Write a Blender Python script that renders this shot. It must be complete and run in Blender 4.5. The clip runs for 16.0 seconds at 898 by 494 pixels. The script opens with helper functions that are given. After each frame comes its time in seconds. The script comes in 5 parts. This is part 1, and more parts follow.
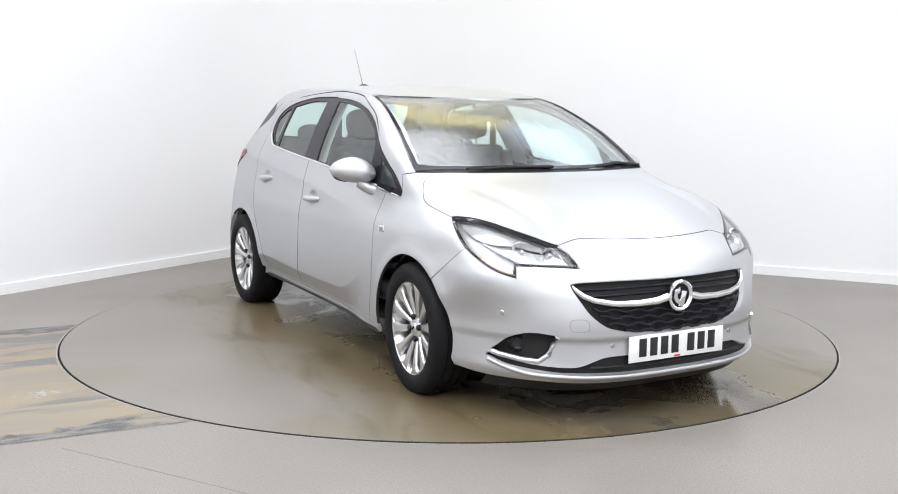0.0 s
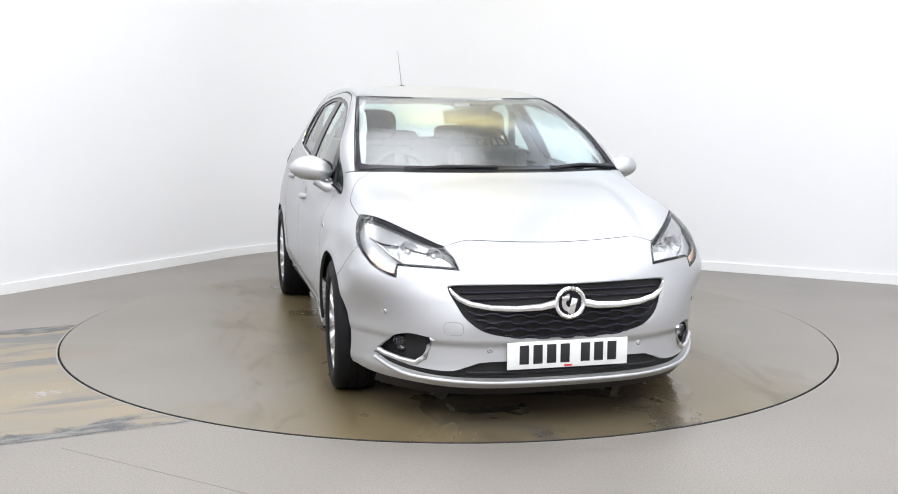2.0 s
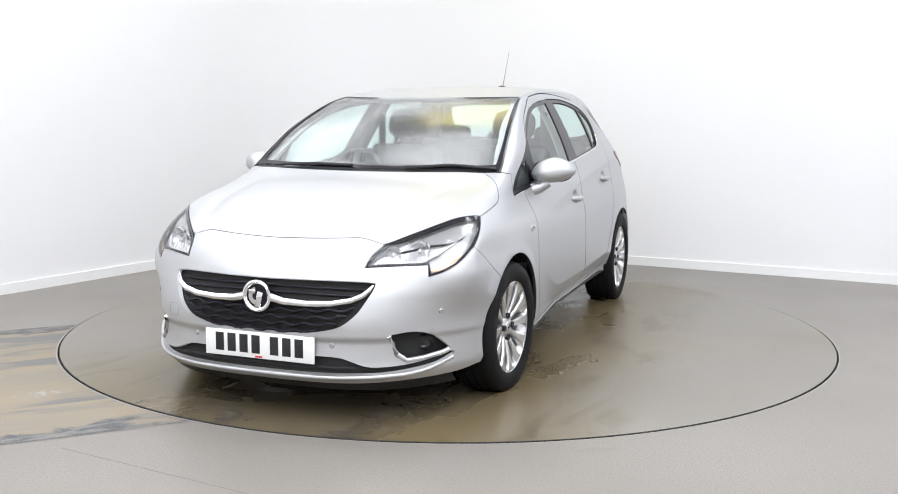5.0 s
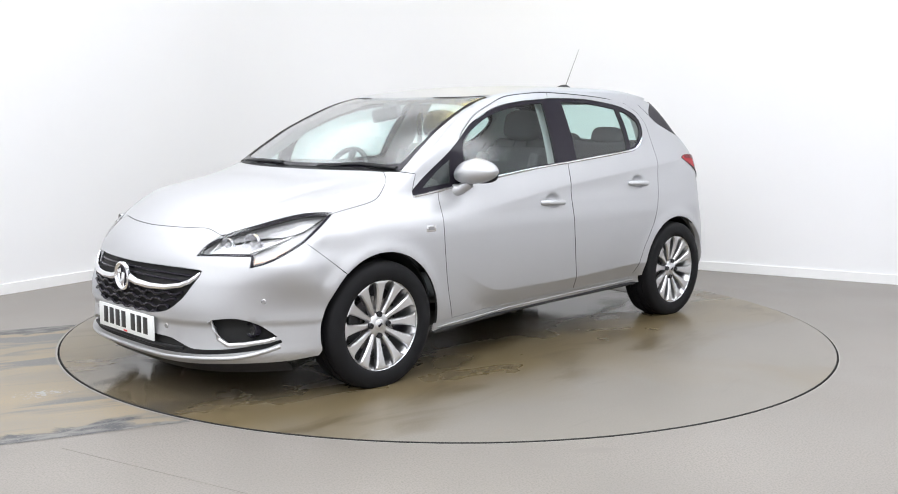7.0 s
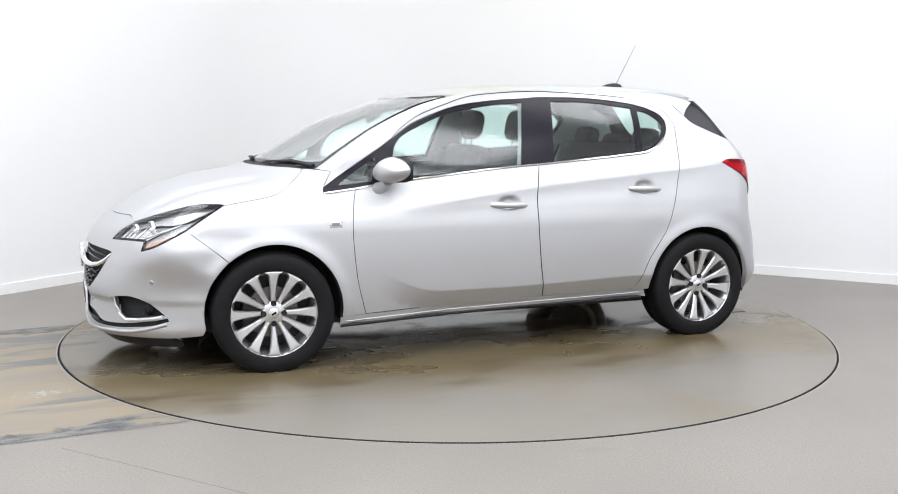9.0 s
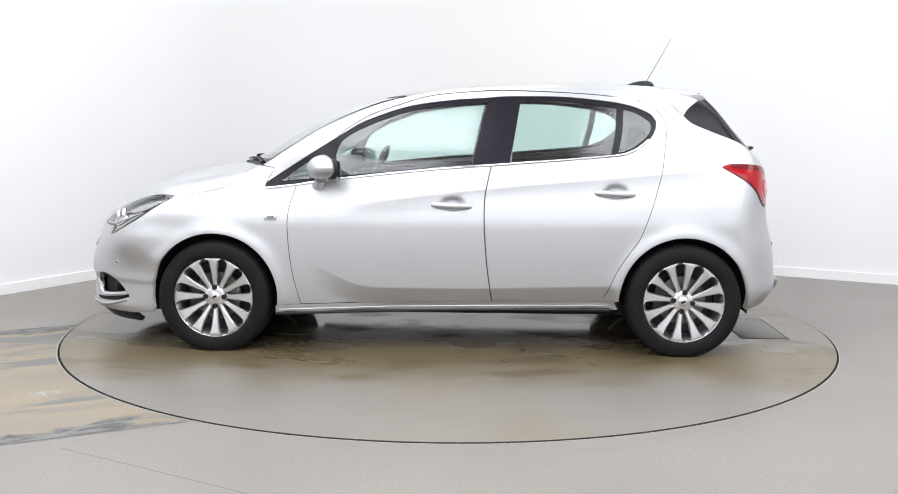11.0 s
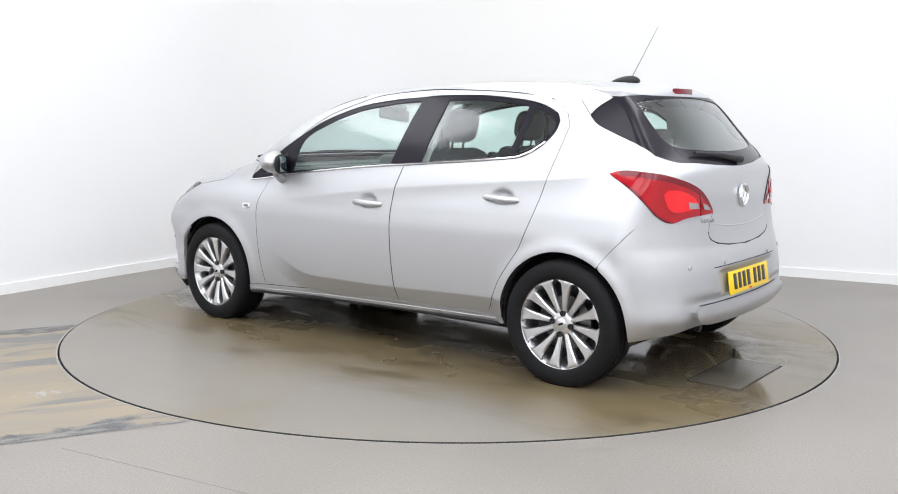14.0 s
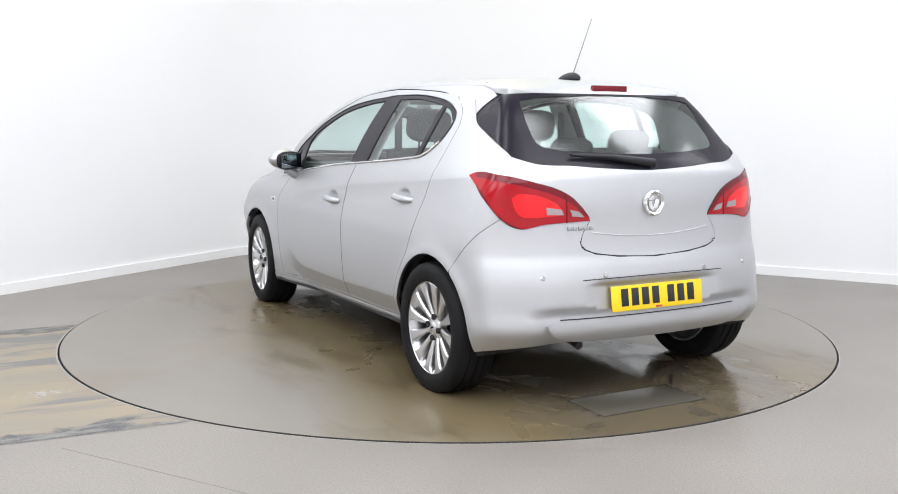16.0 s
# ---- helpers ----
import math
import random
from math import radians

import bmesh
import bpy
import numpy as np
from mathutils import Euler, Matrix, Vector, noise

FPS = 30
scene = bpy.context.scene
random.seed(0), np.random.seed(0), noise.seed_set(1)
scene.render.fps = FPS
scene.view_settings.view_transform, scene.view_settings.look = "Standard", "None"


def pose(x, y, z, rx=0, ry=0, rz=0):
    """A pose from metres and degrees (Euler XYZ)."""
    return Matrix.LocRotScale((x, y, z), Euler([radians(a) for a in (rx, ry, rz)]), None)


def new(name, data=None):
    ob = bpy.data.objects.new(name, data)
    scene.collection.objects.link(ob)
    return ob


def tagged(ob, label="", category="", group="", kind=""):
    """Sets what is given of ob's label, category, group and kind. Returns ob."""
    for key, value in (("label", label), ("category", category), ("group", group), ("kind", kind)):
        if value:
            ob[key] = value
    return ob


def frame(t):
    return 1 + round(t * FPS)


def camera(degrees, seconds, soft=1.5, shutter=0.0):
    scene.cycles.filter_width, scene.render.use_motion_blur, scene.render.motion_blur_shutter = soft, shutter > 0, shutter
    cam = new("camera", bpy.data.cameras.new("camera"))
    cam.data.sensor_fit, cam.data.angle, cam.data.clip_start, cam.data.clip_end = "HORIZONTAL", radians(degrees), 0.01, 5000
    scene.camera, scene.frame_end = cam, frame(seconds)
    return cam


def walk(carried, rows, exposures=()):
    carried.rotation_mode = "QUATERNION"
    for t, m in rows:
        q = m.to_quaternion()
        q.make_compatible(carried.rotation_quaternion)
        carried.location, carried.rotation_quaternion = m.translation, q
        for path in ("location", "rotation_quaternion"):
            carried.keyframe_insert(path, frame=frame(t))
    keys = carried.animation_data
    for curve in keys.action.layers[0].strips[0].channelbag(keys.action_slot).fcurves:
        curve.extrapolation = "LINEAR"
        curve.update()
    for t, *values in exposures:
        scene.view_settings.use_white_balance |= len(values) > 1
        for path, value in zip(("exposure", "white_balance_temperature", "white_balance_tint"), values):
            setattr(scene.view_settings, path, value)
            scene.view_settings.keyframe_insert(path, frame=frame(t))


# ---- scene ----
# A silver hatchback on a turntable in a white studio. The origin is the turntable's centre.
cam = camera(49.38, 16.0, soft=1.0)
EYE = (0.0, -5.934, 1.268)
STAND = pose(*EYE, 90 - 7.59, 0, 0) @ pose(0, 0, 0, 0, 0, 0.43)
walk(cam, [(0, STAND), (16, STAND)])

# ---- light: the ceiling's lamps alone, in a closed white room ----
world = bpy.data.worlds.new("studio_air")
scene.world = world
world.use_nodes = True
world.node_tree.nodes["Background"].inputs[0].default_value = (0.9, 0.95, 1.0, 1)
world.node_tree.nodes["Background"].inputs[1].default_value = 0.05
scene.view_settings.exposure = -0.78
CEILING = 3.7


def lamp(name, x, y, sx, sy, watts, colour, turn=0):
    d = bpy.data.lights.new(name, "AREA")
    d.shape, d.size, d.size_y, d.energy, d.color = "RECTANGLE", sx, sy, watts, colour
    ob = new(name, d)
    ob.matrix_world = pose(x, y, CEILING - 0.1, 0, 0, turn)
    return ob


COOL, BLUE, WARM = (0.925, 0.952, 1.0), (0.74, 0.85, 1.0), (1.0, 0.88, 0.36)
# ceiling panels, as x, y, length, width, watts, colour; one yellowish and one bluish panel stand behind the turntable's middle
# the cool white panels are unseen, added to light walls, flanks and windscreen
LAMPS = [(-2.1 + 2.8 * i, -6.6, 2.6, 1.9, 112, COOL) for i in range(2)] + [(-4.2 + 2.8 * i, -4.5, 2.6, 1.9, 98, COOL) for i in range(4)] + [(-3.6 + 2.8 * i, -2.4, 1.9, 1.3, 60, COOL) for i in range(4)]
LAMPS += [(-2.9, -0.3, 1.6, 1.3, 54, COOL), (-0.3, -0.3, 1.6, 1.3, 54, COOL), (2.3, -0.4, 1.5, 1.2, 54, COOL), (4.5, -0.3, 1.5, 1.2, 48, COOL)]
LAMPS += [(0.28, 1.55, 1.4, 0.8, 16, WARM), (1.75, 1.5, 1.5, 1.0, 24, BLUE), (-2.4, 1.6, 2.3, 1.7, 42, COOL), (-0.6, 2.75, 1.6, 0.6, 9, COOL)]
for lx, ly, sx, sy, watts, colour in LAMPS:
    lamp("ceiling_lamp", lx, ly, sx, sy, watts, colour)


# ---- materials ----
def material(name, base, rough, metal=0.0, coat=0.0, grain=0.0, scale=30.0, vary=0.0, bump=0.0, spec=0.5):
    """A plain surface with fine grain in colour, gloss and relief."""
    m = bpy.data.materials.new(name)
    m.use_nodes = True
    n, l = m.node_tree.nodes, m.node_tree.links
    b = n["Principled BSDF"]
    b.inputs["Base Color"].default_value = (*base, 1)
    b.inputs["Roughness"].default_value, b.inputs["Metallic"].default_value = rough, metal
    b.inputs["Coat Weight"].default_value, b.inputs["Coat Roughness"].default_value = coat, 0.05
    b.inputs["Specular IOR Level"].default_value = spec
    if grain or vary or bump:
        co = n.new("ShaderNodeTexCoord")
        no = n.new("ShaderNodeTexNoise")
        no.inputs["Scale"].default_value, no.inputs["Detail"].default_value = scale, 6
        l.new(co.outputs["Object"], no.inputs["Vector"])
        if grain:
            mx = n.new("ShaderNodeMix")
            mx.data_type = "RGBA"
            mx.inputs[6].default_value = (*[c * (1 - grain) for c in base], 1)
            mx.inputs[7].default_value = (*[min(1, c * (1 + grain)) for c in base], 1)
            l.new(no.outputs["Fac"], mx.inputs[0])
            l.new(mx.outputs[2], b.inputs["Base Color"])
        if vary:
            ra = n.new("ShaderNodeMapRange")
            ra.inputs["To Min"].default_value, ra.inputs["To Max"].default_value = max(0, rough - vary), min(1, rough + vary)
            l.new(no.outputs["Fac"], ra.inputs["Value"])
            l.new(ra.outputs[0], b.inputs["Roughness"])
        if bump:
            bu = n.new("ShaderNodeBump")
            bu.inputs["Strength"].default_value, bu.inputs["Distance"].default_value = bump, 0.002
            l.new(no.outputs["Fac"], bu.inputs["Height"])
            l.new(bu.outputs[0], b.inputs["Normal"])
    return m


def glass(name, tint, gloss=1.0, haze=0.16, bend=5.0, least=0.075):
    """A thin pane: clear tinted, with a Fresnel sheen."""
    m = bpy.data.materials.new(name)
    m.use_nodes = True
    n, l = m.node_tree.nodes, m.node_tree.links
    n.clear()
    out, mix, lw = n.new("ShaderNodeOutputMaterial"), n.new("ShaderNodeMixShader"), n.new("ShaderNodeLayerWeight")
    tr, gl = n.new("ShaderNodeBsdfTransparent"), n.new("ShaderNodeBsdfGlossy")
    tr.inputs[0].default_value = (*tint, 1)
    gl.inputs["Roughness"].default_value = haze
    gl.inputs[0].default_value = (gloss, gloss, gloss, 1)
    lw.inputs[0].default_value = 0.5
    pw, ra = n.new("ShaderNodeMath"), n.new("ShaderNodeMapRange")
    pw.operation = "POWER"
    pw.inputs[1].default_value = bend
    ra.inputs["To Min"].default_value = least
    l.new(lw.outputs["Facing"], pw.inputs[0])
    l.new(pw.outputs[0], ra.inputs["Value"])
    l.new(ra.outputs[0], mix.inputs[0])
    l.new(tr.outputs[0], mix.inputs[1])
    l.new(gl.outputs[0], mix.inputs[2])
    l.new(mix.outputs[0], out.inputs[0])
    return m


def ramp_mix(n, l, fac, lo, hi, a, b):
    """Mixes two colours (or sockets) where fac goes from lo to hi."""
    ra = n.new("ShaderNodeMapRange")
    ra.inputs["From Min"].default_value, ra.inputs["From Max"].default_value = lo, hi
    l.new(fac, ra.inputs["Value"])
    mx = n.new("ShaderNodeMix")
    mx.data_type = "RGBA"
    for i, v in ((6, a), (7, b)):
        if isinstance(v, tuple):
            mx.inputs[i].default_value = (*v, 1)
        else:
            l.new(v, mx.inputs[i])
    l.new(ra.outputs[0], mx.inputs[0])
    return mx.outputs[2], ra.outputs[0]


def noise_tex(n, l, co, scale, detail=6, stretch=None, distort=0.0):
    no = n.new("ShaderNodeTexNoise")
    no.inputs["Scale"].default_value, no.inputs["Detail"].default_value, no.inputs["Distortion"].default_value = scale, detail, distort
    if stretch:
        mp = n.new("ShaderNodeMapping")
        mp.inputs["Scale"].default_value = stretch
        l.new(co, mp.inputs["Vector"])
        co = mp.outputs[0]
    l.new(co, no.inputs["Vector"])
    return no.outputs["Fac"]


def concrete(name, base, rough, wet=0.0, tan=0.0):
    """Worn, sealed concrete: cloudy at metre size, speckled at millimetre size, with tan stains and wet patches."""
    m = bpy.data.materials.new(name)
    m.use_nodes = True
    n, l = m.node_tree.nodes, m.node_tree.links
    b = n["Principled BSDF"]
    co = n.new("ShaderNodeTexCoord").outputs["Object"]
    dark = tuple(c * 0.86 for c in base)
    light = tuple(c * 1.08 for c in base)
    col, _ = ramp_mix(n, l, noise_tex(n, l, co, 1.1, 5), 0.3, 0.7, dark, light)
    speck, _ = ramp_mix(n, l, noise_tex(n, l, co, 130, 4), 0.30, 0.58, tuple(c * (0.82 if wet else 0.70) for c in base), col)
    scuff, _ = ramp_mix(n, l, noise_tex(n, l, co, 5, 8, (0.4, 1.6, 1), 1.2), 0.64, 0.72, speck, tuple(c * 0.84 for c in base))
    speck = scuff
    col = speck
    if tan:
        stain, _ = ramp_mix(n, l, noise_tex(n, l, co, 0.9, 6, (1, 1, 1), 0.6), 0.62 - tan, 0.72, col, (base[0] * 0.82, base[1] * 0.72, base[2] * 0.52))
        col = stain
    if wet:
        # damp ground under the car and along its sides, with ragged drying edges
        sx = n.new("ShaderNodeSeparateXYZ")
        l.new(co, sx.inputs[0])
        g = n.new("ShaderNodeMath")
        g.operation = "ABSOLUTE"
        l.new(sx.outputs[1], g.inputs[0])
        k = n.new("ShaderNodeMath")
        k.operation = "MULTIPLY_ADD"
        l.new(noise_tex(n, l, co, 1.9, 5, (0.6, 1, 1), 0.3), k.inputs[0])
        k.inputs[1].default_value = 0.9
        l.new(g.outputs[0], k.inputs[2])
        damp, f = ramp_mix(n, l, k.outputs[0], 1.38, 1.95, tuple(c * t for c, t in zip(base, (0.66, 0.56, 0.35))), col)
        deep, _ = ramp_mix(n, l, noise_tex(n, l, co, 3.4, 8, (0.5, 1.3, 1), 1.0), 0.50, 0.66, damp, tuple(c * t for c, t in zip(base, (0.44, 0.37, 0.23))))
        dry, _ = ramp_mix(n, l, f, 0.35, 1.0, deep, damp)
        damp = dry
        # wet ground under the car; its shade and dark reflections are coloured in
        wet_shade, _ = ramp_mix(n, l, noise_tex(n, l, co, 3.0, 7, (2.2, 0.5, 1), 0.5), 0.40, 0.62, tuple(c * t for c, t in zip(base, (0.30, 0.28, 0.25))), tuple(c * t for c, t in zip(base, (0.66, 0.62, 0.55))))
        pool, g2 = ramp_mix(n, l, k.outputs[0], 0.74, 1.06, wet_shade, damp)
        col = pool
        ra = n.new("ShaderNodeMapRange")
        ra.inputs["To Min"].default_value, ra.inputs["To Max"].default_value = rough - wet, rough
        both_wet = n.new("ShaderNodeMath")
        both_wet.operation = "MULTIPLY_ADD"
        l.new(f, both_wet.inputs[0])
        both_wet.inputs[1].default_value = 0.75
        quarter = n.new("ShaderNodeMath")
        quarter.operation = "MULTIPLY"
        l.new(g2, quarter.inputs[0])
        quarter.inputs[1].default_value = 0.25
        l.new(quarter.outputs[0], both_wet.inputs[2])
        l.new(both_wet.outputs[0], ra.inputs["Value"])
        # thin standing water in ragged patches on the damp ground: dark and mirror-smooth
        wide = n.new("ShaderNodeMath")
        wide.operation = "MULTIPLY_ADD"
        l.new(noise_tex(n, l, co, 2.7, 3, (0.8, 1.2, 1), 0.8), wide.inputs[0])
        wide.inputs[1].default_value = -2.6
        l.new(k.outputs[0], wide.inputs[2])
        _, water = ramp_mix(n, l, wide.outputs[0], -0.72, -0.30, (0, 0, 0), (1, 1, 1))
        slick = n.new("ShaderNodeMix")
        slick.inputs[2].default_value = 0.09
        l.new(water, slick.inputs[0])
        l.new(ra.outputs[0], slick.inputs[3])
        l.new(slick.outputs[0], b.inputs["Roughness"])
        dark_wet = n.new("ShaderNodeMix")
        dark_wet.data_type = "RGBA"
        dark_wet.inputs[6].default_value = (*[c * t for c, t in zip(base, (0.60, 0.53, 0.39))], 1)
        l.new(water, dark_wet.inputs[0])
        l.new(col, dark_wet.inputs[7])
        col = dark_wet.outputs[2]
    else:
        ra = n.new("ShaderNodeMapRange")
        ra.inputs["To Min"].default_value, ra.inputs["To Max"].default_value = rough - 0.1, rough + 0.1
        l.new(noise_tex(n, l, co, 2.2, 5), ra.inputs["Value"])
        l.new(ra.outputs[0], b.inputs["Roughness"])
    l.new(col, b.inputs["Base Color"])
    if not wet:
        bu = n.new("ShaderNodeBump")
        bu.inputs["Strength"].default_value, bu.inputs["Distance"].default_value = 0.06, 0.002
        l.new(noise_tex(n, l, co, 220, 3), bu.inputs["Height"])
        l.new(bu.outputs[0], b.inputs["Normal"])
    return m


def glow(name, colour, strength):
    m = bpy.data.materials.new(name)
    m.use_nodes = True
    b = m.node_tree.nodes["Principled BSDF"]
    b.inputs["Base Color"].default_value = (0.8, 0.8, 0.8, 1)
    b.inputs["Emission Color"].default_value, b.inputs["Emission Strength"].default_value = (*colour, 1), strength
    return m


def silver_paint():
    """Metallic paint: bright flakes under a clear coat, a film of dust."""
    m = material("silver_paint", (0.6, 0.6, 0.61), 0.46, 0.88, 0.16)
    n, l = m.node_tree.nodes, m.node_tree.links
    b = n["Principled BSDF"]
    co = n.new("ShaderNodeTexCoord").outputs["Object"]
    col, _ = ramp_mix(n, l, noise_tex(n, l, co, 900, 2), 0.3, 0.7, (0.485, 0.489, 0.503), (0.575, 0.58, 0.595))
    dust, f = ramp_mix(n, l, noise_tex(n, l, co, 1.5, 2), 0.2, 0.9, col, (0.515, 0.518, 0.527))
    l.new(dust, b.inputs["Base Color"])
    ra = n.new("ShaderNodeMapRange")
    ra.inputs["To Min"].default_value, ra.inputs["To Max"].default_value = 0.44, 0.49
    l.new(f, ra.inputs["Value"])
    l.new(ra.outputs[0], b.inputs["Roughness"])
    return m


PAINT = silver_paint()
WHITE_WALL = material("white_wall", (0.815, 0.815, 0.826), 0.75, grain=0.012, scale=1.5, bump=0.05)
WHITE_TRIM = material("white_trim", (0.84, 0.84, 0.84), 0.35, grain=0.02, scale=4)
FLOOR_GREY = concrete("floor_concrete", (0.240, 0.219, 0.197), 0.42)
DISC_GREY = concrete("turntable_concrete", (0.216, 0.197, 0.172), 0.39, wet=0.135, tan=0.12)
WORN_STEEL = material("worn_steel", (0.30, 0.285, 0.26), 0.45, 0.2, grain=0.25, scale=12)
HATCH_STEEL = material("hatch_steel", (0.088, 0.079, 0.062), 0.32, 0.0, grain=0.25, scale=7, vary=0.10)
BLACK_TRIM = material("black_plastic", (0.015, 0.015, 0.017), 0.45, grain=0.2, scale=60, bump=0.05, spec=0.3)
BLACK_GLOSS = material("gloss_black", (0.016, 0.014, 0.020), 0.20, grain=0.1, scale=20, spec=0.17)
BLACK_PIT = material("dark_cavity", (0.012, 0.012, 0.012), 0.8, grain=0.2, scale=20)
RUBBER = material("tyre_rubber", (0.010, 0.010, 0.011), 0.62, grain=0.25, scale=25, vary=0.12, bump=0.1, spec=0.14)
ALLOY = material("alloy", (0.70, 0.70, 0.71), 0.30, 0.95, 0.2, grain=0.05, scale=40)
ALLOY_DARK = material("alloy_barrel", (0.035, 0.035, 0.036), 0.5, 0.5, grain=0.15, scale=30)
STEEL = material("brake_steel", (0.20, 0.19, 0.18), 0.4, 0.9, grain=0.2, scale=50)
CHROME = material("chrome", (0.86, 0.86, 0.87), 0.07, 1.0, grain=0.02, scale=10)
MIRROR = material("mirror_silver", (0.20, 0.23, 0.25), 0.02, 1.0)
SEAT_CLOTH = material("charcoal_cloth", (0.055, 0.056, 0.060), 0.85, grain=0.3, scale=200, bump=0.3)
DASH = material("dashboard_plastic", (0.072, 0.074, 0.075), 0.6, grain=0.15, scale=120, bump=0.15)
LINING = material("pale_headlining", (0.62, 0.62, 0.61), 0.9, grain=0.05, scale=80)
GLASS = glass("tinted_glass", (0.79, 0.93, 0.90), haze=0.12, least=0.075)
REAR_GLASS = glass("rear_window_glass", (0.79, 0.93, 0.90), haze=0.15, bend=3.8, least=0.10)
SCREEN = glass("windscreen_glass", (0.85, 0.95, 0.935), haze=0.26, bend=3.6, least=0.10)
CLEAR = glass("lamp_lens", (0.95, 0.955, 0.96), 0.9, 0.03, least=0.035)
REFLECTOR = material("lamp_reflector", (0.74, 0.74, 0.76), 0.22, 0.95, grain=0.12, scale=60)
LAMP_GREY = material("lamp_housing", (0.46, 0.46, 0.47), 0.35, 0.35, grain=0.1, scale=30)
AMBER = material("amber_reflector", (0.70, 0.47, 0.36), 0.25, 0.5)
RED_LENS = material("red_lens", (0.36, 0.004, 0.010), 0.10, 0.0, 0.0, grain=0.2, scale=18, spec=0.35)
RED_DARK = material("dark_red_lens", (0.15, 0.002, 0.010), 0.10, 0.0, 0.0, grain=0.1, scale=14, spec=0.35)
SMOKE_LENS = material("clear_grey_lens", (0.34, 0.28, 0.29), 0.15, 0.3, 0.6)
PLATE_WHITE = material("white_plate", (0.80, 0.81, 0.80), 0.35, grain=0.02, scale=30)
PLATE_YELLOW = material("yellow_plate", (0.86, 0.58, 0.01), 0.35, grain=0.03, scale=30)
INK = material("black_bars", (0.012, 0.012, 0.014), 0.4, grain=0.1, scale=50)
RED_INK = material("red_bar", (0.6, 0.05, 0.06), 0.5, grain=0.1, scale=50)
BADGE_GREY = material("badge_grey", (0.45, 0.45, 0.46), 0.25, 0.7)
SATIN = material("satin_silver", (0.70, 0.70, 0.71), 0.30, 0.85, grain=0.03, scale=30)
RED_BRIGHT = material("bright_red_lens", (0.80, 0.012, 0.018), 0.12, 0.0, 0.0, grain=0.15, scale=22, spec=0.35)
GREY_TRIM = material("grey_trim", (0.22, 0.22, 0.22), 0.6, grain=0.1, scale=60)


# ---- the car body's shape: flanks, top, nose and tail, blended ----
def spline(xs, ys):
    """A smooth curve through knots (monotone cubic), as a function of an array."""
    xs, ys = np.array(xs, float), np.array(ys, float)
    h, d = np.diff(xs), np.diff(ys) / np.diff(xs)
    m = np.empty_like(ys)
    m[1:-1] = np.where(d[:-1] * d[1:] > 0, 2 * d[:-1] * d[1:] / (d[:-1] + d[1:] + 1e-12), 0)
    m[0], m[-1] = d[0], d[-1]

    def at(v):
        v = np.clip(v, xs[0], xs[-1])
        i = np.clip(np.searchsorted(xs, v) - 1, 0, len(h) - 1)
        t = (v - xs[i]) / h[i]
        return ys[i] * (1 + 2 * t) * (1 - t) ** 2 + ys[i + 1] * t * t * (3 - 2 * t) + h[i] * m[i] * t * (1 - t) ** 2 - h[i] * m[i + 1] * t * t * (1 - t)
    return at


def step(v):
    v = np.clip(v, 0, 1)
    return v * v * (3 - 2 * v)


AXLE, HUB, ARCH = 1.255, 0.298, 0.342
plan = spline((-1.95, -1.7, -1.45, -1.255, -0.8, 0.0, 0.6, 1.0, 1.255, 1.6, 1.85, 2.1), (0.80, 0.828, 0.845, 0.850, 0.847, 0.85, 0.852, 0.852, 0.850, 0.832, 0.795, 0.72))
lean = spline((0.10, 0.18, 0.27, 0.4, 0.55, 0.68, 0.78, 0.86, 0.94, 1.0, 1.1, 1.2, 1.3, 1.39, 1.5), (0.06, 0.032, 0.012, 0.003, 0.0, 0.003, 0.02, 0.042, 0.066, 0.086, 0.128, 0.178, 0.235, 0.292, 0.37))
crest = spline((-1.76, -1.62, -1.5, -1.42, -1.25, -1.04, -0.7, -0.2, 0.05, 0.36, 0.585, 0.8, 1.0, 1.2, 1.3, 1.45, 1.6, 1.8, 1.95, 2.05, 2.15),
               (1.07, 1.225, 1.36, 1.414, 1.442, 1.457, 1.463, 1.449, 1.428, 1.380, 1.318, 1.238, 1.127, 1.01, 0.978, 0.955, 0.92, 0.852, 0.775, 0.70, 0.60))
nose = spline((0.12, 0.18, 0.22, 0.27, 0.345, 0.375, 0.45, 0.53, 0.6, 0.66, 0.72, 0.78, 0.86, 1.0), (2.02, 2.09, 2.115, 2.106, 2.100, 2.114, 2.114, 2.112, 2.095, 2.065, 2.01, 1.935, 1.83, 1.6))
tail = spline((0.15, 0.22, 0.29, 0.36, 0.44, 0.55, 0.62, 0.68, 0.8, 0.9, 1.0, 1.07, 1.14, 1.225, 1.36, 1.42, 1.5), (1.68, 1.765, 1.835, 1.873, 1.862, 1.848, 1.832, 1.814, 1.797, 1.79, 1.775, 1.76, 1.71, 1.63, 1.515, 1.49, 1.40))
bow_low, bow_high = spline((0.1, 0.4, 0.62, 0.9), (1, 1, 0, 0)), spline((0.3, 0.6, 0.9), (0, 1, 1))


belt_line = spline((-1.6, -1.45, -0.909, -0.2, 0.6, 1.0), (1.012, 1.000, 0.950, 0.886, 0.787, 0.73))


def sweep_line(x):
    return 0.356 + 0.17 * step((x - 0.32) / 0.55) ** 1.5 + 0.02 * step(-x)


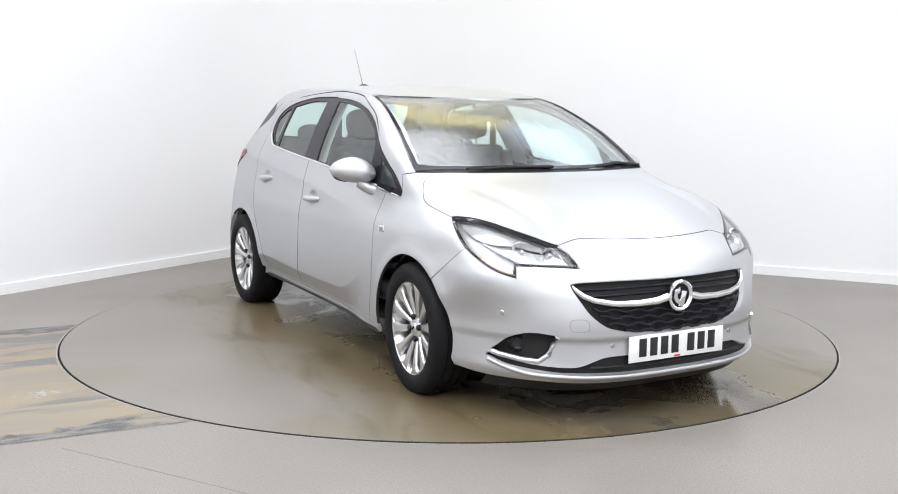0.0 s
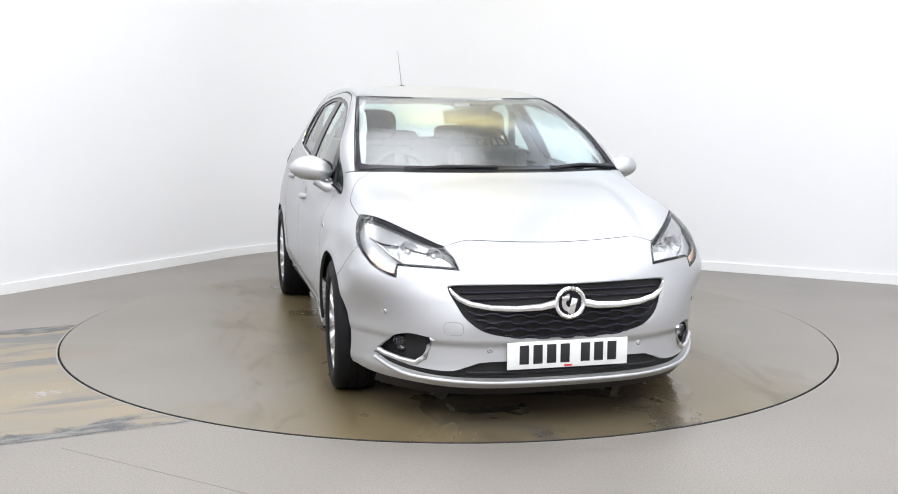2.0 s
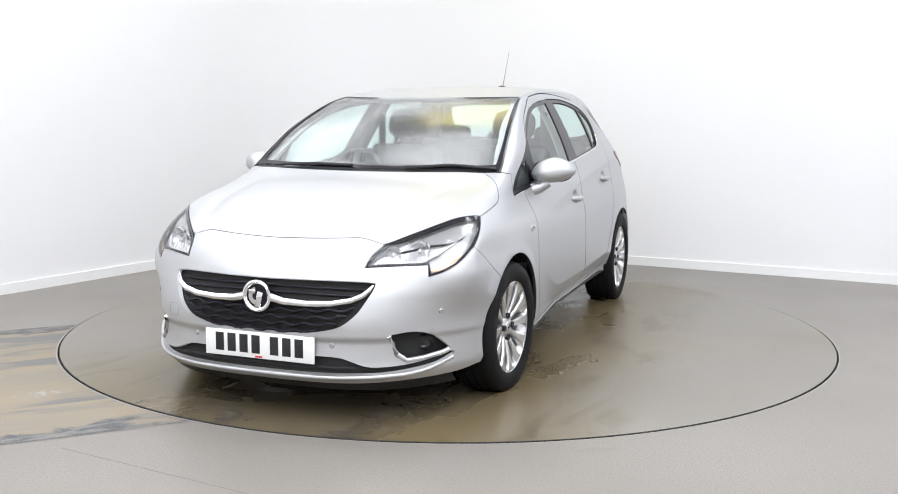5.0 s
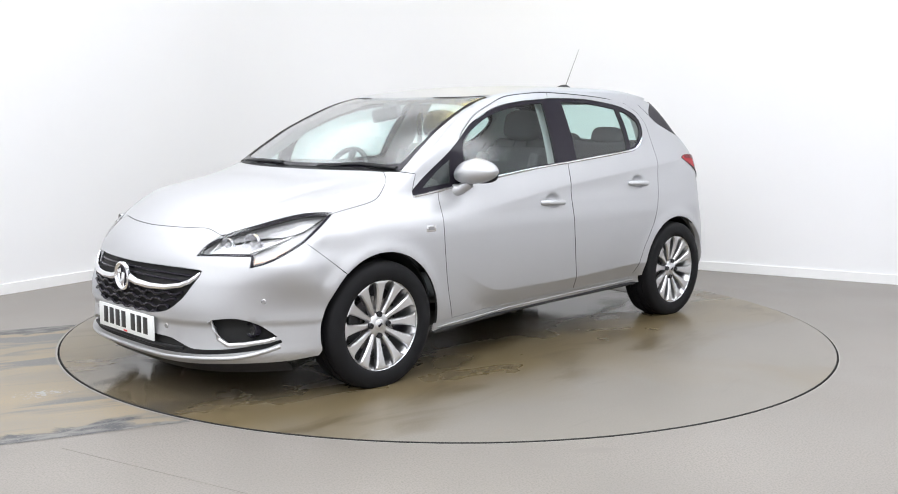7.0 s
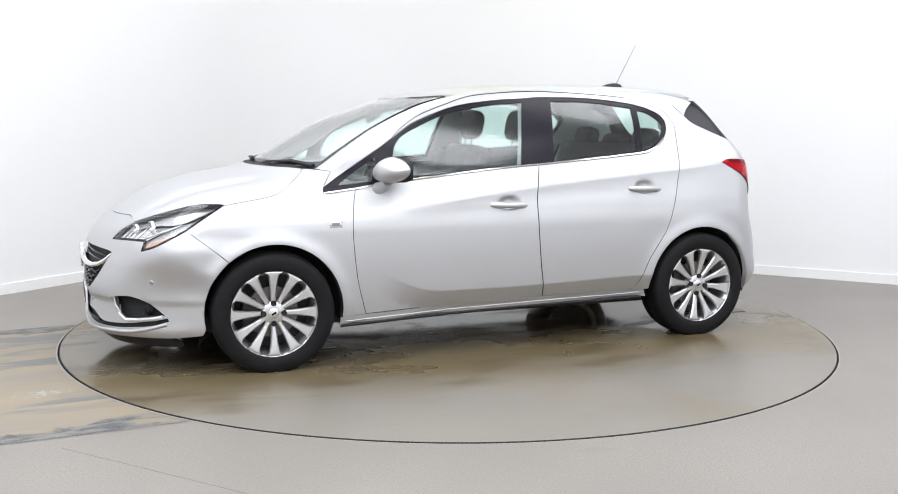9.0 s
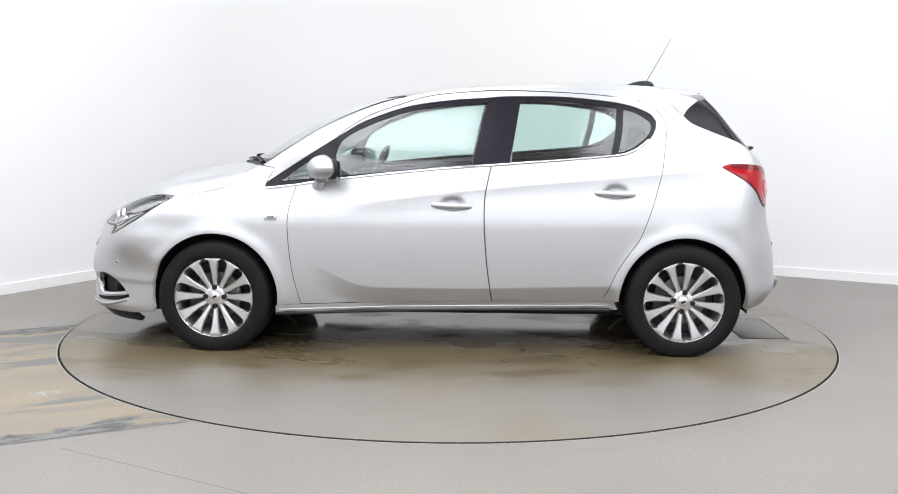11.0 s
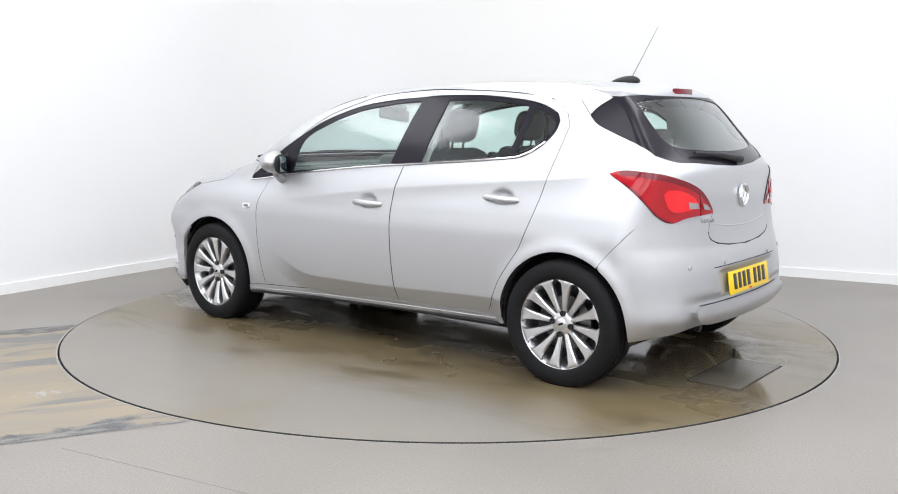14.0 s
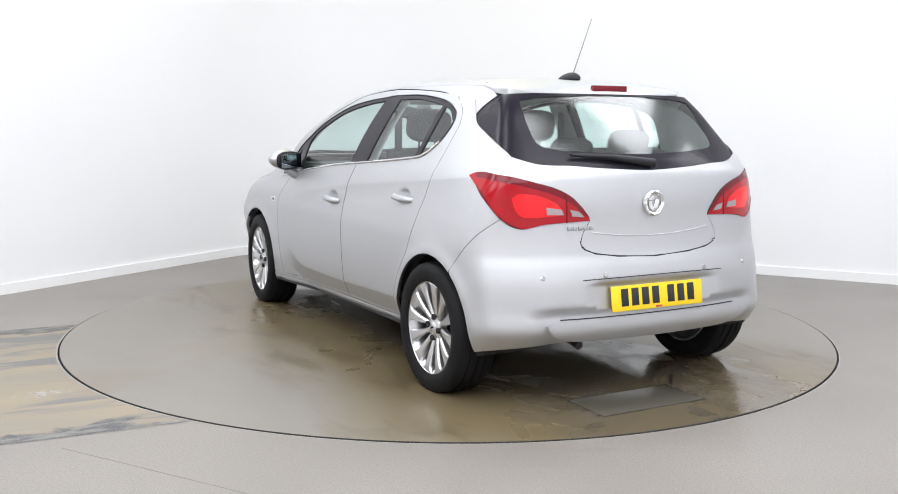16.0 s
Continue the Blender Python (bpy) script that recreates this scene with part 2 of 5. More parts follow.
def half_width(x, z):
    y = plan(x) - lean(z) * (1 + 0.10 * step((x - 0.8) / 0.5)) - 0.035 * step((-0.9 - x) / 0.9) * step((z - 0.9) / 0.3)
    y = y - 0.045 * step((x - 0.45) / 0.5) * step((z - 0.74) / 0.16) * step((1.15 - z) / 0.2)
    y = y - 0.016 * step((x - 1.35) / 0.25) * step((z - 0.60) / 0.10)
    belt = belt_line(x)
    y = y + 0.010 * np.where(z < belt, np.clip((z - belt + 0.09) / 0.09, 0, 1) ** 2, 1 - step((z - belt) / 0.15)) * step((0.66 - x) / 0.45) * step((x + 1.6) / 0.3)
    sweep = sweep_line(x)
    y = y - 0.34 * np.clip(sweep - z, 0, 0.11) * step((0.80 - x) / 0.45) * step((x + 1.05) / 0.2)
    for ax in (AXLE, -AXLE):
        r = np.hypot(x - ax, z - HUB)
        y = y + 0.014 * np.exp(-((r - 0.345) / 0.045) ** 2)
    for hx, hz in ((-0.020, 0.797), (-0.885, 0.866)):
        y = y - 0.020 * np.exp(-(((x - hx) / 0.055) ** 2 + ((z - hz - 0.012) / 0.030) ** 2) ** 2)
    return y


def blend_max(a, b, k):
    return np.maximum(a, b) + np.maximum(k - np.abs(a - b), 0) ** 2 / (4 * k)


def shell(p):
    """Below zero inside the car body, above zero outside it."""
    x, y, z = p[..., 0], np.abs(p[..., 1]), p[..., 2]
    side = y - half_width(x, z)
    k = 0.30 * step((x - 0.2) / 0.5) * step((1.5 - x) / 0.5) - 0.22 * step((-1.0 - x) / 0.3)
    drop = 0.024 + 0.03 * step((x - 1.0) / 0.5)
    top = (z - crest(x + k * y * y) + drop * (y / 0.6) ** 2 + 0.014 * np.exp(-((y - 0.5 - 0.08 * (1.5 - x)) / 0.05) ** 2) * step((x - 1.2) / 0.2)) * 0.8
    low = bow_low(z)
    front = (x - nose(z) + low * 1.08 * y ** 3.7 + (1 - low) * (0.47 * y * y + 0.15 * y ** 6)) * 0.8
    recess = 0.022 * step((0.40 - y) / 0.15) * step((z - 0.40) / 0.03) * step((0.565 - z) / 0.025)
    recess = np.maximum(recess, 0.030 * step((0.68 - y) / 0.20) * step((0.462 - z) / 0.055))
    rear = (-x - tail(z) + recess + 0.13 * y * y + 0.42 * y ** 6) * 0.8
    g = blend_max(side, top, 0.04 + 0.05 * step((x - 1.0) / 0.4))
    g = blend_max(g, front, 0.06)
    return blend_max(g, rear, 0.05)


def cast(o, d, far=2.4):
    """Meets rays, from inside the body outwards, with its surface."""
    a, b = np.zeros(len(o)), np.full(len(o), far)
    for _ in range(34):
        m = (a + b) / 2
        out = shell(o + d * m[:, None]) > 0
        b, a = np.where(out, m, b), np.where(out, a, m)
    return o + d * a[:, None]


def normals_at(p):
    e, g = 0.002, np.empty_like(p)
    for i in range(3):
        q = np.zeros(3)
        q[i] = e
        g[:, i] = shell(p + q) - shell(p - q)
    return g / np.linalg.norm(g, axis=1)[:, None]


FORE, ROUND = 1.0, 0.9


def wrap(s, z):
    """Points of the body from the way s round it (from tail to nose along its left flank) and the height z."""
    s, z = np.asarray(s, float), np.asarray(z, float)
    phi = np.where(s > FORE, (s - FORE) / ROUND, np.where(s < -FORE, (s + FORE) / ROUND, 0))
    o = np.stack([np.clip(s, -FORE, FORE), 0 * s, z], 1)
    return cast(o, np.stack([np.sin(phi), np.cos(phi), 0 * s], 1))


def unwrap(p):
    p = np.asarray(p, float)
    x, y = p[:, 0], p[:, 1]
    s = np.where(x > FORE, FORE + ROUND * np.arctan2(x - FORE, y), np.where(x < -FORE, -FORE + ROUND * np.arctan2(x + FORE, y), x))
    return np.stack([s, p[:, 2]], 1)


def drape(x, y):
    """Points of the body's top above (x, y)."""
    x, y = np.asarray(x, float), np.asarray(y, float)
    o = np.stack([x, y, 0 * x + 0.5], 1)
    return cast(o, np.tile((0.0, 0.0, 1.0), (len(x), 1)), 1.2)


# ---- mesh helpers ----
from mathutils.geometry import delaunay_2d_cdt


def part(name, bm, mat, parent=None, label="", smooth=True):
    """Links a bmesh as one mesh object under a thing or a part."""
    me = bpy.data.meshes.new(name)
    bmesh.ops.recalc_face_normals(bm, faces=bm.faces)
    bm.to_mesh(me)
    bm.free()
    if smooth:
        me.shade_smooth()
        me.set_sharp_from_angle(angle=radians(38))
    me.materials.append(mat)
    ob = new(name, me)
    if parent is not None:
        ob.parent = parent
    return tagged(ob, label) if label else ob


def shared(name, ob, m, parent):
    """Another part on the same mesh."""
    o = new(name, ob.data)
    o.parent = parent
    o.matrix_basis = m
    return o


def box(sx, sy, sz, at=(0, 0, 0), bevel=0.0, m=None, seg=2):
    bm = bmesh.new()
    bmesh.ops.create_cube(bm, size=1)
    bmesh.ops.scale(bm, vec=(sx, sy, sz), verts=bm.verts)
    if bevel:
        bmesh.ops.bevel(bm, geom=bm.edges[:], offset=bevel, segments=seg, affect="EDGES", profile=0.5)
    bmesh.ops.translate(bm, vec=at, verts=bm.verts)
    if m is not None:
        bmesh.ops.transform(bm, matrix=m, verts=bm.verts)
    return bm


def merge(bm, other):
    me = bpy.data.meshes.new("tmp")
    other.to_mesh(me)
    other.free()
    bm.from_mesh(me)
    bpy.data.meshes.remove(me)
    return bm


def lathe(profile, seg=64, axis="Y", a0=0.0, a1=2 * math.pi):
    """Turns (radius, height) points round an axis."""
    bm = bmesh.new()
    full = abs(a1 - a0 - 2 * math.pi) < 1e-6
    rings = []
    for k in range(seg if full else seg + 1):
        a = a0 + (a1 - a0) * k / seg
        rings.append([bm.verts.new((r * math.cos(a), h, r * math.sin(a)) if axis == "Y" else (r * math.cos(a), r * math.sin(a), h)) for r, h in profile])
    for k in range(len(rings) if full else len(rings) - 1):
        u, v = rings[k], rings[(k + 1) % len(rings)]
        for i in range(len(profile) - 1):
            bm.faces.new((u[i], u[i + 1], v[i + 1], v[i]))
    bmesh.ops.remove_doubles(bm, verts=bm.verts, dist=1e-5)
    return bm


def tube(points, radius, seg=8, flat=1.0):
    """A rod along points; flat squeezes it upright."""
    bm = bmesh.new()
    pts = [Vector(p) for p in points]
    rings = []
    for i, p in enumerate(pts):
        d = (pts[min(i + 1, len(pts) - 1)] - pts[max(i - 1, 0)]).normalized()
        u = d.cross(Vector((0, 0, 1)) if abs(d.z) < 0.9 else Vector((1, 0, 0))).normalized()
        v = d.cross(u)
        r = radius[i] if isinstance(radius, (list, tuple)) else radius
        rings.append([bm.verts.new(p + r * (math.cos(a) * u + flat * math.sin(a) * v)) for a in [2 * math.pi * k / seg for k in range(seg)]])
    for a, b in zip(rings, rings[1:]):
        for k in range(seg):
            bm.faces.new((a[k], a[(k + 1) % seg], b[(k + 1) % seg], b[k]))
    bm.faces.new(rings[0])
    bm.faces.new(rings[-1][::-1])
    return bm


def run(points, gap=0.02, corner=48):
    """A closed outline resampled: smooth through its points, sharp where it turns by more than corner degrees."""
    p = np.asarray(points, float)
    n = len(p)
    d = np.roll(p, -1, 0) - p
    ang = np.degrees(np.abs((np.arctan2(d[:, 1], d[:, 0]) - np.arctan2(np.roll(d, 1, 0)[:, 1], np.roll(d, 1, 0)[:, 0]) + np.pi) % (2 * np.pi) - np.pi))
    sharp = ang > corner
    out = []
    for i in range(n):
        a, b = p[i], p[(i + 1) % n]
        m0 = (b - p[i - 1]) / 2 if not sharp[i] else b - a
        m1 = (p[(i + 2) % n] - a) / 2 if not sharp[(i + 1) % n] else b - a
        ln = np.linalg.norm(b - a)
        m0, m1 = m0 * min(1, ln / (np.linalg.norm(m0) + 1e-9)), m1 * min(1, ln / (np.linalg.norm(m1) + 1e-9))
        k = max(1, int(math.ceil(ln / gap)))
        for t in np.arange(k) / k:
            out.append(a * (1 + 2 * t) * (1 - t) ** 2 + b * t * t * (3 - 2 * t) + m0 * t * (1 - t) ** 2 - m1 * t * t * (1 - t))
    return np.array(out)


def area(p):
    return 0.5 * np.sum(p[:, 0] * np.roll(p[:, 1], -1) - np.roll(p[:, 0], -1) * p[:, 1])


def shrink(p, g):
    """Moves a closed outline inwards by g."""
    if area(p) < 0:
        p = p[::-1]
    d = np.roll(p, -1, 0) - np.roll(p, 1, 0)
    nrm = np.stack([-d[:, 1], d[:, 0]], 1) / (np.linalg.norm(d, axis=1)[:, None] + 1e-9)
    return p + nrm * g


def inside(q, poly):
    x, y = q[:, 0][:, None], q[:, 1][:, None]
    a, b = poly, np.roll(poly, -1, 0)
    cond = (a[:, 1] > y) != (b[:, 1] > y)
    xc = (b[:, 0] - a[:, 0]) * (y - a[:, 1]) / (b[:, 1] - a[:, 1] + 1e-15) + a[:, 0]
    return (np.sum(cond & (x < xc), 1) % 2) == 1


def near(q, poly):
    return np.sqrt(((q[:, None] - poly[None]) ** 2).sum(2)).min(1)


def flat_mesh(outer, holes=(), h=0.03, fine=(), extra=None):
    """Triangles of an outline with holes, over an even lattice; fine: rounds (x, y, radius, spacing) with a closer lattice."""
    rings = [outer, *holes]
    allp = np.vstack(rings)
    lo, hi = outer.min(0), outer.max(0)

    def lattice(lo, hi, h):
        xs, ys = np.arange(lo[0], hi[0] + h, h), np.arange(lo[1], hi[1] + h, h * 0.866)
        gx, gy = np.meshgrid(xs, ys)
        gx = gx + (np.arange(len(ys)) % 2)[:, None] * h / 2
        return np.stack([gx.ravel(), gy.ravel()], 1)
    g = lattice(lo, hi, h)
    for fx, fy, r, fh in fine:
        g = g[np.hypot(g[:, 0] - fx, g[:, 1] - fy) > r]
        k = lattice(np.array((fx - r, fy - r)), np.array((fx + r, fy + r)), fh)
        g = np.vstack([g, k[np.hypot(k[:, 0] - fx, k[:, 1] - fy) < r]])
    ok = inside(g, outer)
    for hl in holes:
        ok &= ~inside(g, hl)
    g = g[ok]
    if len(g):
        g = g[near(g, allp) > h * 0.45]
    if extra is not None and len(extra):
        e = extra[inside(extra, outer)]
        e = e[near(e, allp) > 0.006]
        g = np.vstack([g[near(g, e) > h * 0.35], e]) if len(e) else g
    verts = [Vector(v) for v in np.vstack([allp, g])]
    edges, k = [], 0
    for r in rings:
        edges += [(k + i, k + (i + 1) % len(r)) for i in range(len(r))]
        k += len(r)
    v, _, f, *_ = delaunay_2d_cdt(verts, edges, [], 0, 1e-6)
    v = np.array([tuple(q) for q in v])
    f = np.array([t for t in f if len(t) == 3])
    c = v[f].mean(1)
    ok = inside(c, outer)
    for hl in holes:
        ok &= ~inside(c, hl)
    return v, f[ok]




def panel(name, outline, mat, parent, label="", way="wrap", holes=(), gap=0.0013, lift=0.0, lip=0.014, h=0.03, mirror=False, fine=(), step_=0.02, inset=0.0, edge=None, extra=None):
    """A shaped panel of the body: an outline (in 3D points near the surface) filled along the body's skin, with a lip turned inwards along its edges.
    way: wrap, round the flanks, nose and tail; top, from above. mirror: on the car's right side."""
    flat = unwrap if way == "wrap" else (lambda p: np.asarray(p, float)[:, :2])
    outer = shrink(run(flat(outline), step_), gap)
    hs = []
    for hl in holes:
        q = run(flat(hl), step_)
        hs.append(q if area(q) > 0 else q[::-1])
    if inset:
        hs.append(shrink(outer, inset))
    v, f = flat_mesh(outer, hs, h, fine, extra)
    p = wrap(v[:, 0], v[:, 1]) if way == "wrap" else drape(v[:, 0], v[:, 1])
    nrm = normals_at(p)
    p = p + nrm * lift
    # face winding after the normal
    a = np.cross(p[f[:, 1]] - p[f[:, 0]], p[f[:, 2]] - p[f[:, 0]])
    flip = (a * nrm[f[:, 0]]).sum(1) < 0
    f[flip] = f[flip][:, ::-1]
    faces = f.tolist()
    nv, skin = len(p), len(faces)
    if lip:
        cnt = {}
        for t in faces:
            for i in range(3):
                e = (t[i], t[(i + 1) % 3])
                cnt[tuple(sorted(e))] = (cnt.get(tuple(sorted(e)), (0,))[0] + 1, e)
        rim = [e for k, e in cnt.values() if k == 1]
        ids = sorted({i for e in rim for i in e})
        # the edge is doubled, so that the lip has a crease of its own
        at = {i: nv + k for k, i in enumerate(ids)}
        lo = {i: nv + len(ids) + k for k, i in enumerate(ids)}
        ln = nrm[ids]
        p = np.vstack([p, p[ids] - ln * 0.0005, p[ids] - ln * lip])
        nrm = np.vstack([nrm, ln, ln])
        for a_, b_ in rim:
            faces.append((b_, a_, at[a_], at[b_]))
            faces.append((at[b_], at[a_], lo[a_], lo[b_]))
    if mirror:
        p, nrm = p * (1, -1, 1), nrm * (1, -1, 1)
        faces = [tuple(reversed(t)) for t in faces]
    me = bpy.data.meshes.new(name)
    me.from_pydata(p.tolist(), [], [tuple(t) for t in faces])
    me.shade_smooth()
    me.normals_split_custom_set_from_vertices(nrm.tolist())
    me.materials.append(mat)
    me.materials.append(edge or (PAINT if mat is PAINT else BLACK_PIT))
    idx = np.zeros(len(me.polygons), dtype=np.int32)
    idx[skin:] = 1
    me.polygons.foreach_set("material_index", idx)
    ob = new(name, me)
    ob.parent = parent
    return tagged(ob, label) if label else ob


def both(half):
    """A symmetric outline from its left half, which runs from the middle line to the middle line."""
    h = np.asarray(half, float)
    mir = h[::-1] * (1, -1, 1)
    return np.vstack([h, mir[1 if abs(h[-1, 1]) < 1e-3 else 0:len(mir) - (1 if abs(h[0, 1]) < 1e-3 else 0)]])


def sd(*q):
    """Points on the left flank from (x, z)."""
    q = np.array(q, float)
    return cast(np.stack([q[:, 0], 0 * q[:, 0], q[:, 1]], 1), np.tile((0.0, 1.0, 0.0), (len(q), 1)), 1.2)


def fr(*q):
    """Points on the nose from (y, z)."""
    q = np.array(q, float)
    return cast(np.stack([0 * q[:, 0] + 0.9, q[:, 0], q[:, 1]], 1), np.tile((1.0, 0.0, 0.0), (len(q), 1)), 1.6)


def re(*q):
    """Points on the tail from (y, z)."""
    q = np.array(q, float)
    return cast(np.stack([0 * q[:, 0] - 0.9, q[:, 0], q[:, 1]], 1), np.tile((-1.0, 0.0, 0.0), (len(q), 1)), 1.6)


def tp(*q):
    """Points on the top from (x, y)."""
    q = np.array(q, float)
    return drape(q[:, 0], q[:, 1])


def arc(ax, a0, a1, k=14):
    """The wheel arch's edge on the flank, by degrees from straight ahead, upwards."""
    a = np.radians(np.linspace(a0, a1, k))
    return sd(*zip(ax + ARCH * np.cos(a), HUB + ARCH * np.sin(a)))


J = np.vstack


def creases(a, b):
    """Lattice points along the flank's two creases, between two x."""
    xs = np.arange(a, b, 0.02)
    rows = [np.stack([xs, belt_line(xs) + d], 1) for d in (-0.013, -0.007, 0.0, 0.007, 0.013)]
    rows += [np.stack([xs, sweep_line(xs) + d], 1) for d in (-0.006, 0.0, 0.006)]
    return np.vstack(rows)


def dense(points, way="wrap", gap=0.03):
    """An open line through points, resampled along the skin, so that neighbours share it exactly."""
    p = unwrap(points) if way == "wrap" else np.asarray(points, float)[:, :2]
    out = []
    for i in range(len(p) - 1):
        a, b = p[i], p[i + 1]
        m0 = (b - p[i - 1]) / 2 if i else b - a
        m1 = (p[i + 2] - a) / 2 if i + 2 < len(p) else b - a
        k = max(1, int(math.ceil(np.linalg.norm(b - a) / gap)))
        for t in np.arange(k) / k:
            out.append(a * (1 + 2 * t) * (1 - t) ** 2 + b * t * t * (3 - 2 * t) + m0 * t * (1 - t) ** 2 - m1 * t * t * (1 - t))
    q = np.array(out + [p[-1]])
    return wrap(q[:, 0], q[:, 1]) if way == "wrap" else drape(q[:, 0], q[:, 1])


# ---- the studio ----
WALL_A, WALL_B, WALL_C = Vector((-1.28, 3.97)), Vector((-7.0, -5.55)), Vector((6.8, -0.1))
WALL_D = WALL_B + WALL_C - WALL_A


def room_line():
    """The room's plan: four walls; the corner behind the turntable is a wide cove."""
    u, v = (WALL_B - WALL_A).normalized(), (WALL_C - WALL_A).normalized()
    pts = []
    for k in range(25):
        t = k / 24
        a, b = WALL_A + u * 1.5, WALL_A + v * 1.5
        pts.append(a * (1 - t) ** 2 + WALL_A * 2 * t * (1 - t) + b * t * t)
    return pts + [WALL_C, WALL_D, WALL_B]


def strip(line, z0, z1, thick, inward=0.0, closed=True):
    """A wall of some thickness along a plan line, outwards of it."""
    bm = bmesh.new()
    n = len(line)
    rows = []
    for i, p in enumerate(line):
        d = (line[(i + 1) % n] - line[i - 1]).normalized()
        o = Vector((d.y, -d.x))
        if o.dot(p) < 0:
            o = -o
        q, r = p - o * inward, p + o * thick
        rows.append([bm.verts.new((*q, z0)), bm.verts.new((*q, z1)), bm.verts.new((*r, z1)), bm.verts.new((*r, z0))])
    for i in range(n if closed else n - 1):
        a, b = rows[i], rows[(i + 1) % n]
        for k in range(4):
            bm.faces.new((a[k], a[(k + 1) % 4], b[(k + 1) % 4], b[k]))
    return bm


def build_room():
    line = room_line()
    wall = part("wall_cove", strip(line, 0, CEILING, 0.15), WHITE_WALL)
    tagged(wall, "plain white studio wall with a coved corner", "wall", kind="structure")
    base = part("baseboard", strip(line, 0.0, 0.075, 0.0, 0.018), WHITE_TRIM)
    tagged(base, "low white skirting board along the studio wall", "baseboard", kind="structure")
    # the floor: concrete round the turntable's pit
    outer = run([tuple(p) for p in line], 0.4)
    a = np.linspace(0, 2 * np.pi, 181)[:-1]
    hole = np.stack([2.251 * np.cos(a), 2.251 * np.sin(a)], 1)
    v, f = flat_mesh(shrink(outer, -0.1), [hole], 0.5)
    bm = bmesh.new()
    vs = [bm.verts.new((x, y, 0)) for x, y in v]
    for t in f:
        bm.faces.new([vs[i] for i in t])
    for e in [e for e in bm.edges if e.is_boundary and all(q.co.length < 2.4 for q in e.verts)]:
        p, q = e.verts
        bm.faces.new((p, q, bm.verts.new(q.co - Vector((0, 0, 0.12))), bm.verts.new(p.co - Vector((0, 0, 0.12)))))
    floor = part("floor", bm, FLOOR_GREY, smooth=False)
    tagged(floor, "grey-brown sealed concrete floor, worn and cloudy", "floor", kind="structure")
    pit = part("turntable_pit", lathe([(0.001, -0.12), (2.257, -0.12)], 96, "Z"), BLACK_PIT)
    part("pit_wall", lathe([(2.2505, -0.12), (2.2505, -0.001)], 128, "Z"), BLACK_PIT, pit)
    part("pit_edge", lathe([(2.2507, -0.01), (2.2507, 0.0012), (2.2575, 0.0012), (2.2578, -0.001)], 128, "Z"), WORN_STEEL, pit, "thin pale edging of the pit")
    tagged(pit, "dark pit under the turntable", "pit", kind="structure")
    ceil = bmesh.new()
    bmesh.ops.contextual_create(ceil, geom=[ceil.verts.new((*p, CEILING)) for p in line])
    tagged(part("ceiling", ceil, WHITE_WALL, smooth=False), "plain white studio ceiling", "ceiling", kind="structure")
    for lx, ly, sx, sy, watts, colour in LAMPS:
        rim = bmesh.new()
        for w, d, x, y in ((sx + 0.12, 0.05, 0, sy / 2 + 0.035), (sx + 0.12, 0.05, 0, -sy / 2 - 0.035), (0.05, sy + 0.02, sx / 2 + 0.035, 0), (0.05, sy + 0.02, -sx / 2 - 0.035, 0)):
            merge(rim, box(w, d, 0.09, (x, y, 0)))
        fix = part("ceiling_light", rim, WHITE_TRIM)
        fix.matrix_world = pose(lx, ly, CEILING - 0.046)
        tagged(fix, "shallow white framed panel light on the unseen ceiling", "light", "ceiling panel lights")
        part("diffuser", box(sx, sy, 0.012, (0, 0, 0.02), 0.003), glow("diffuser_glow", colour, 1.0), fix)


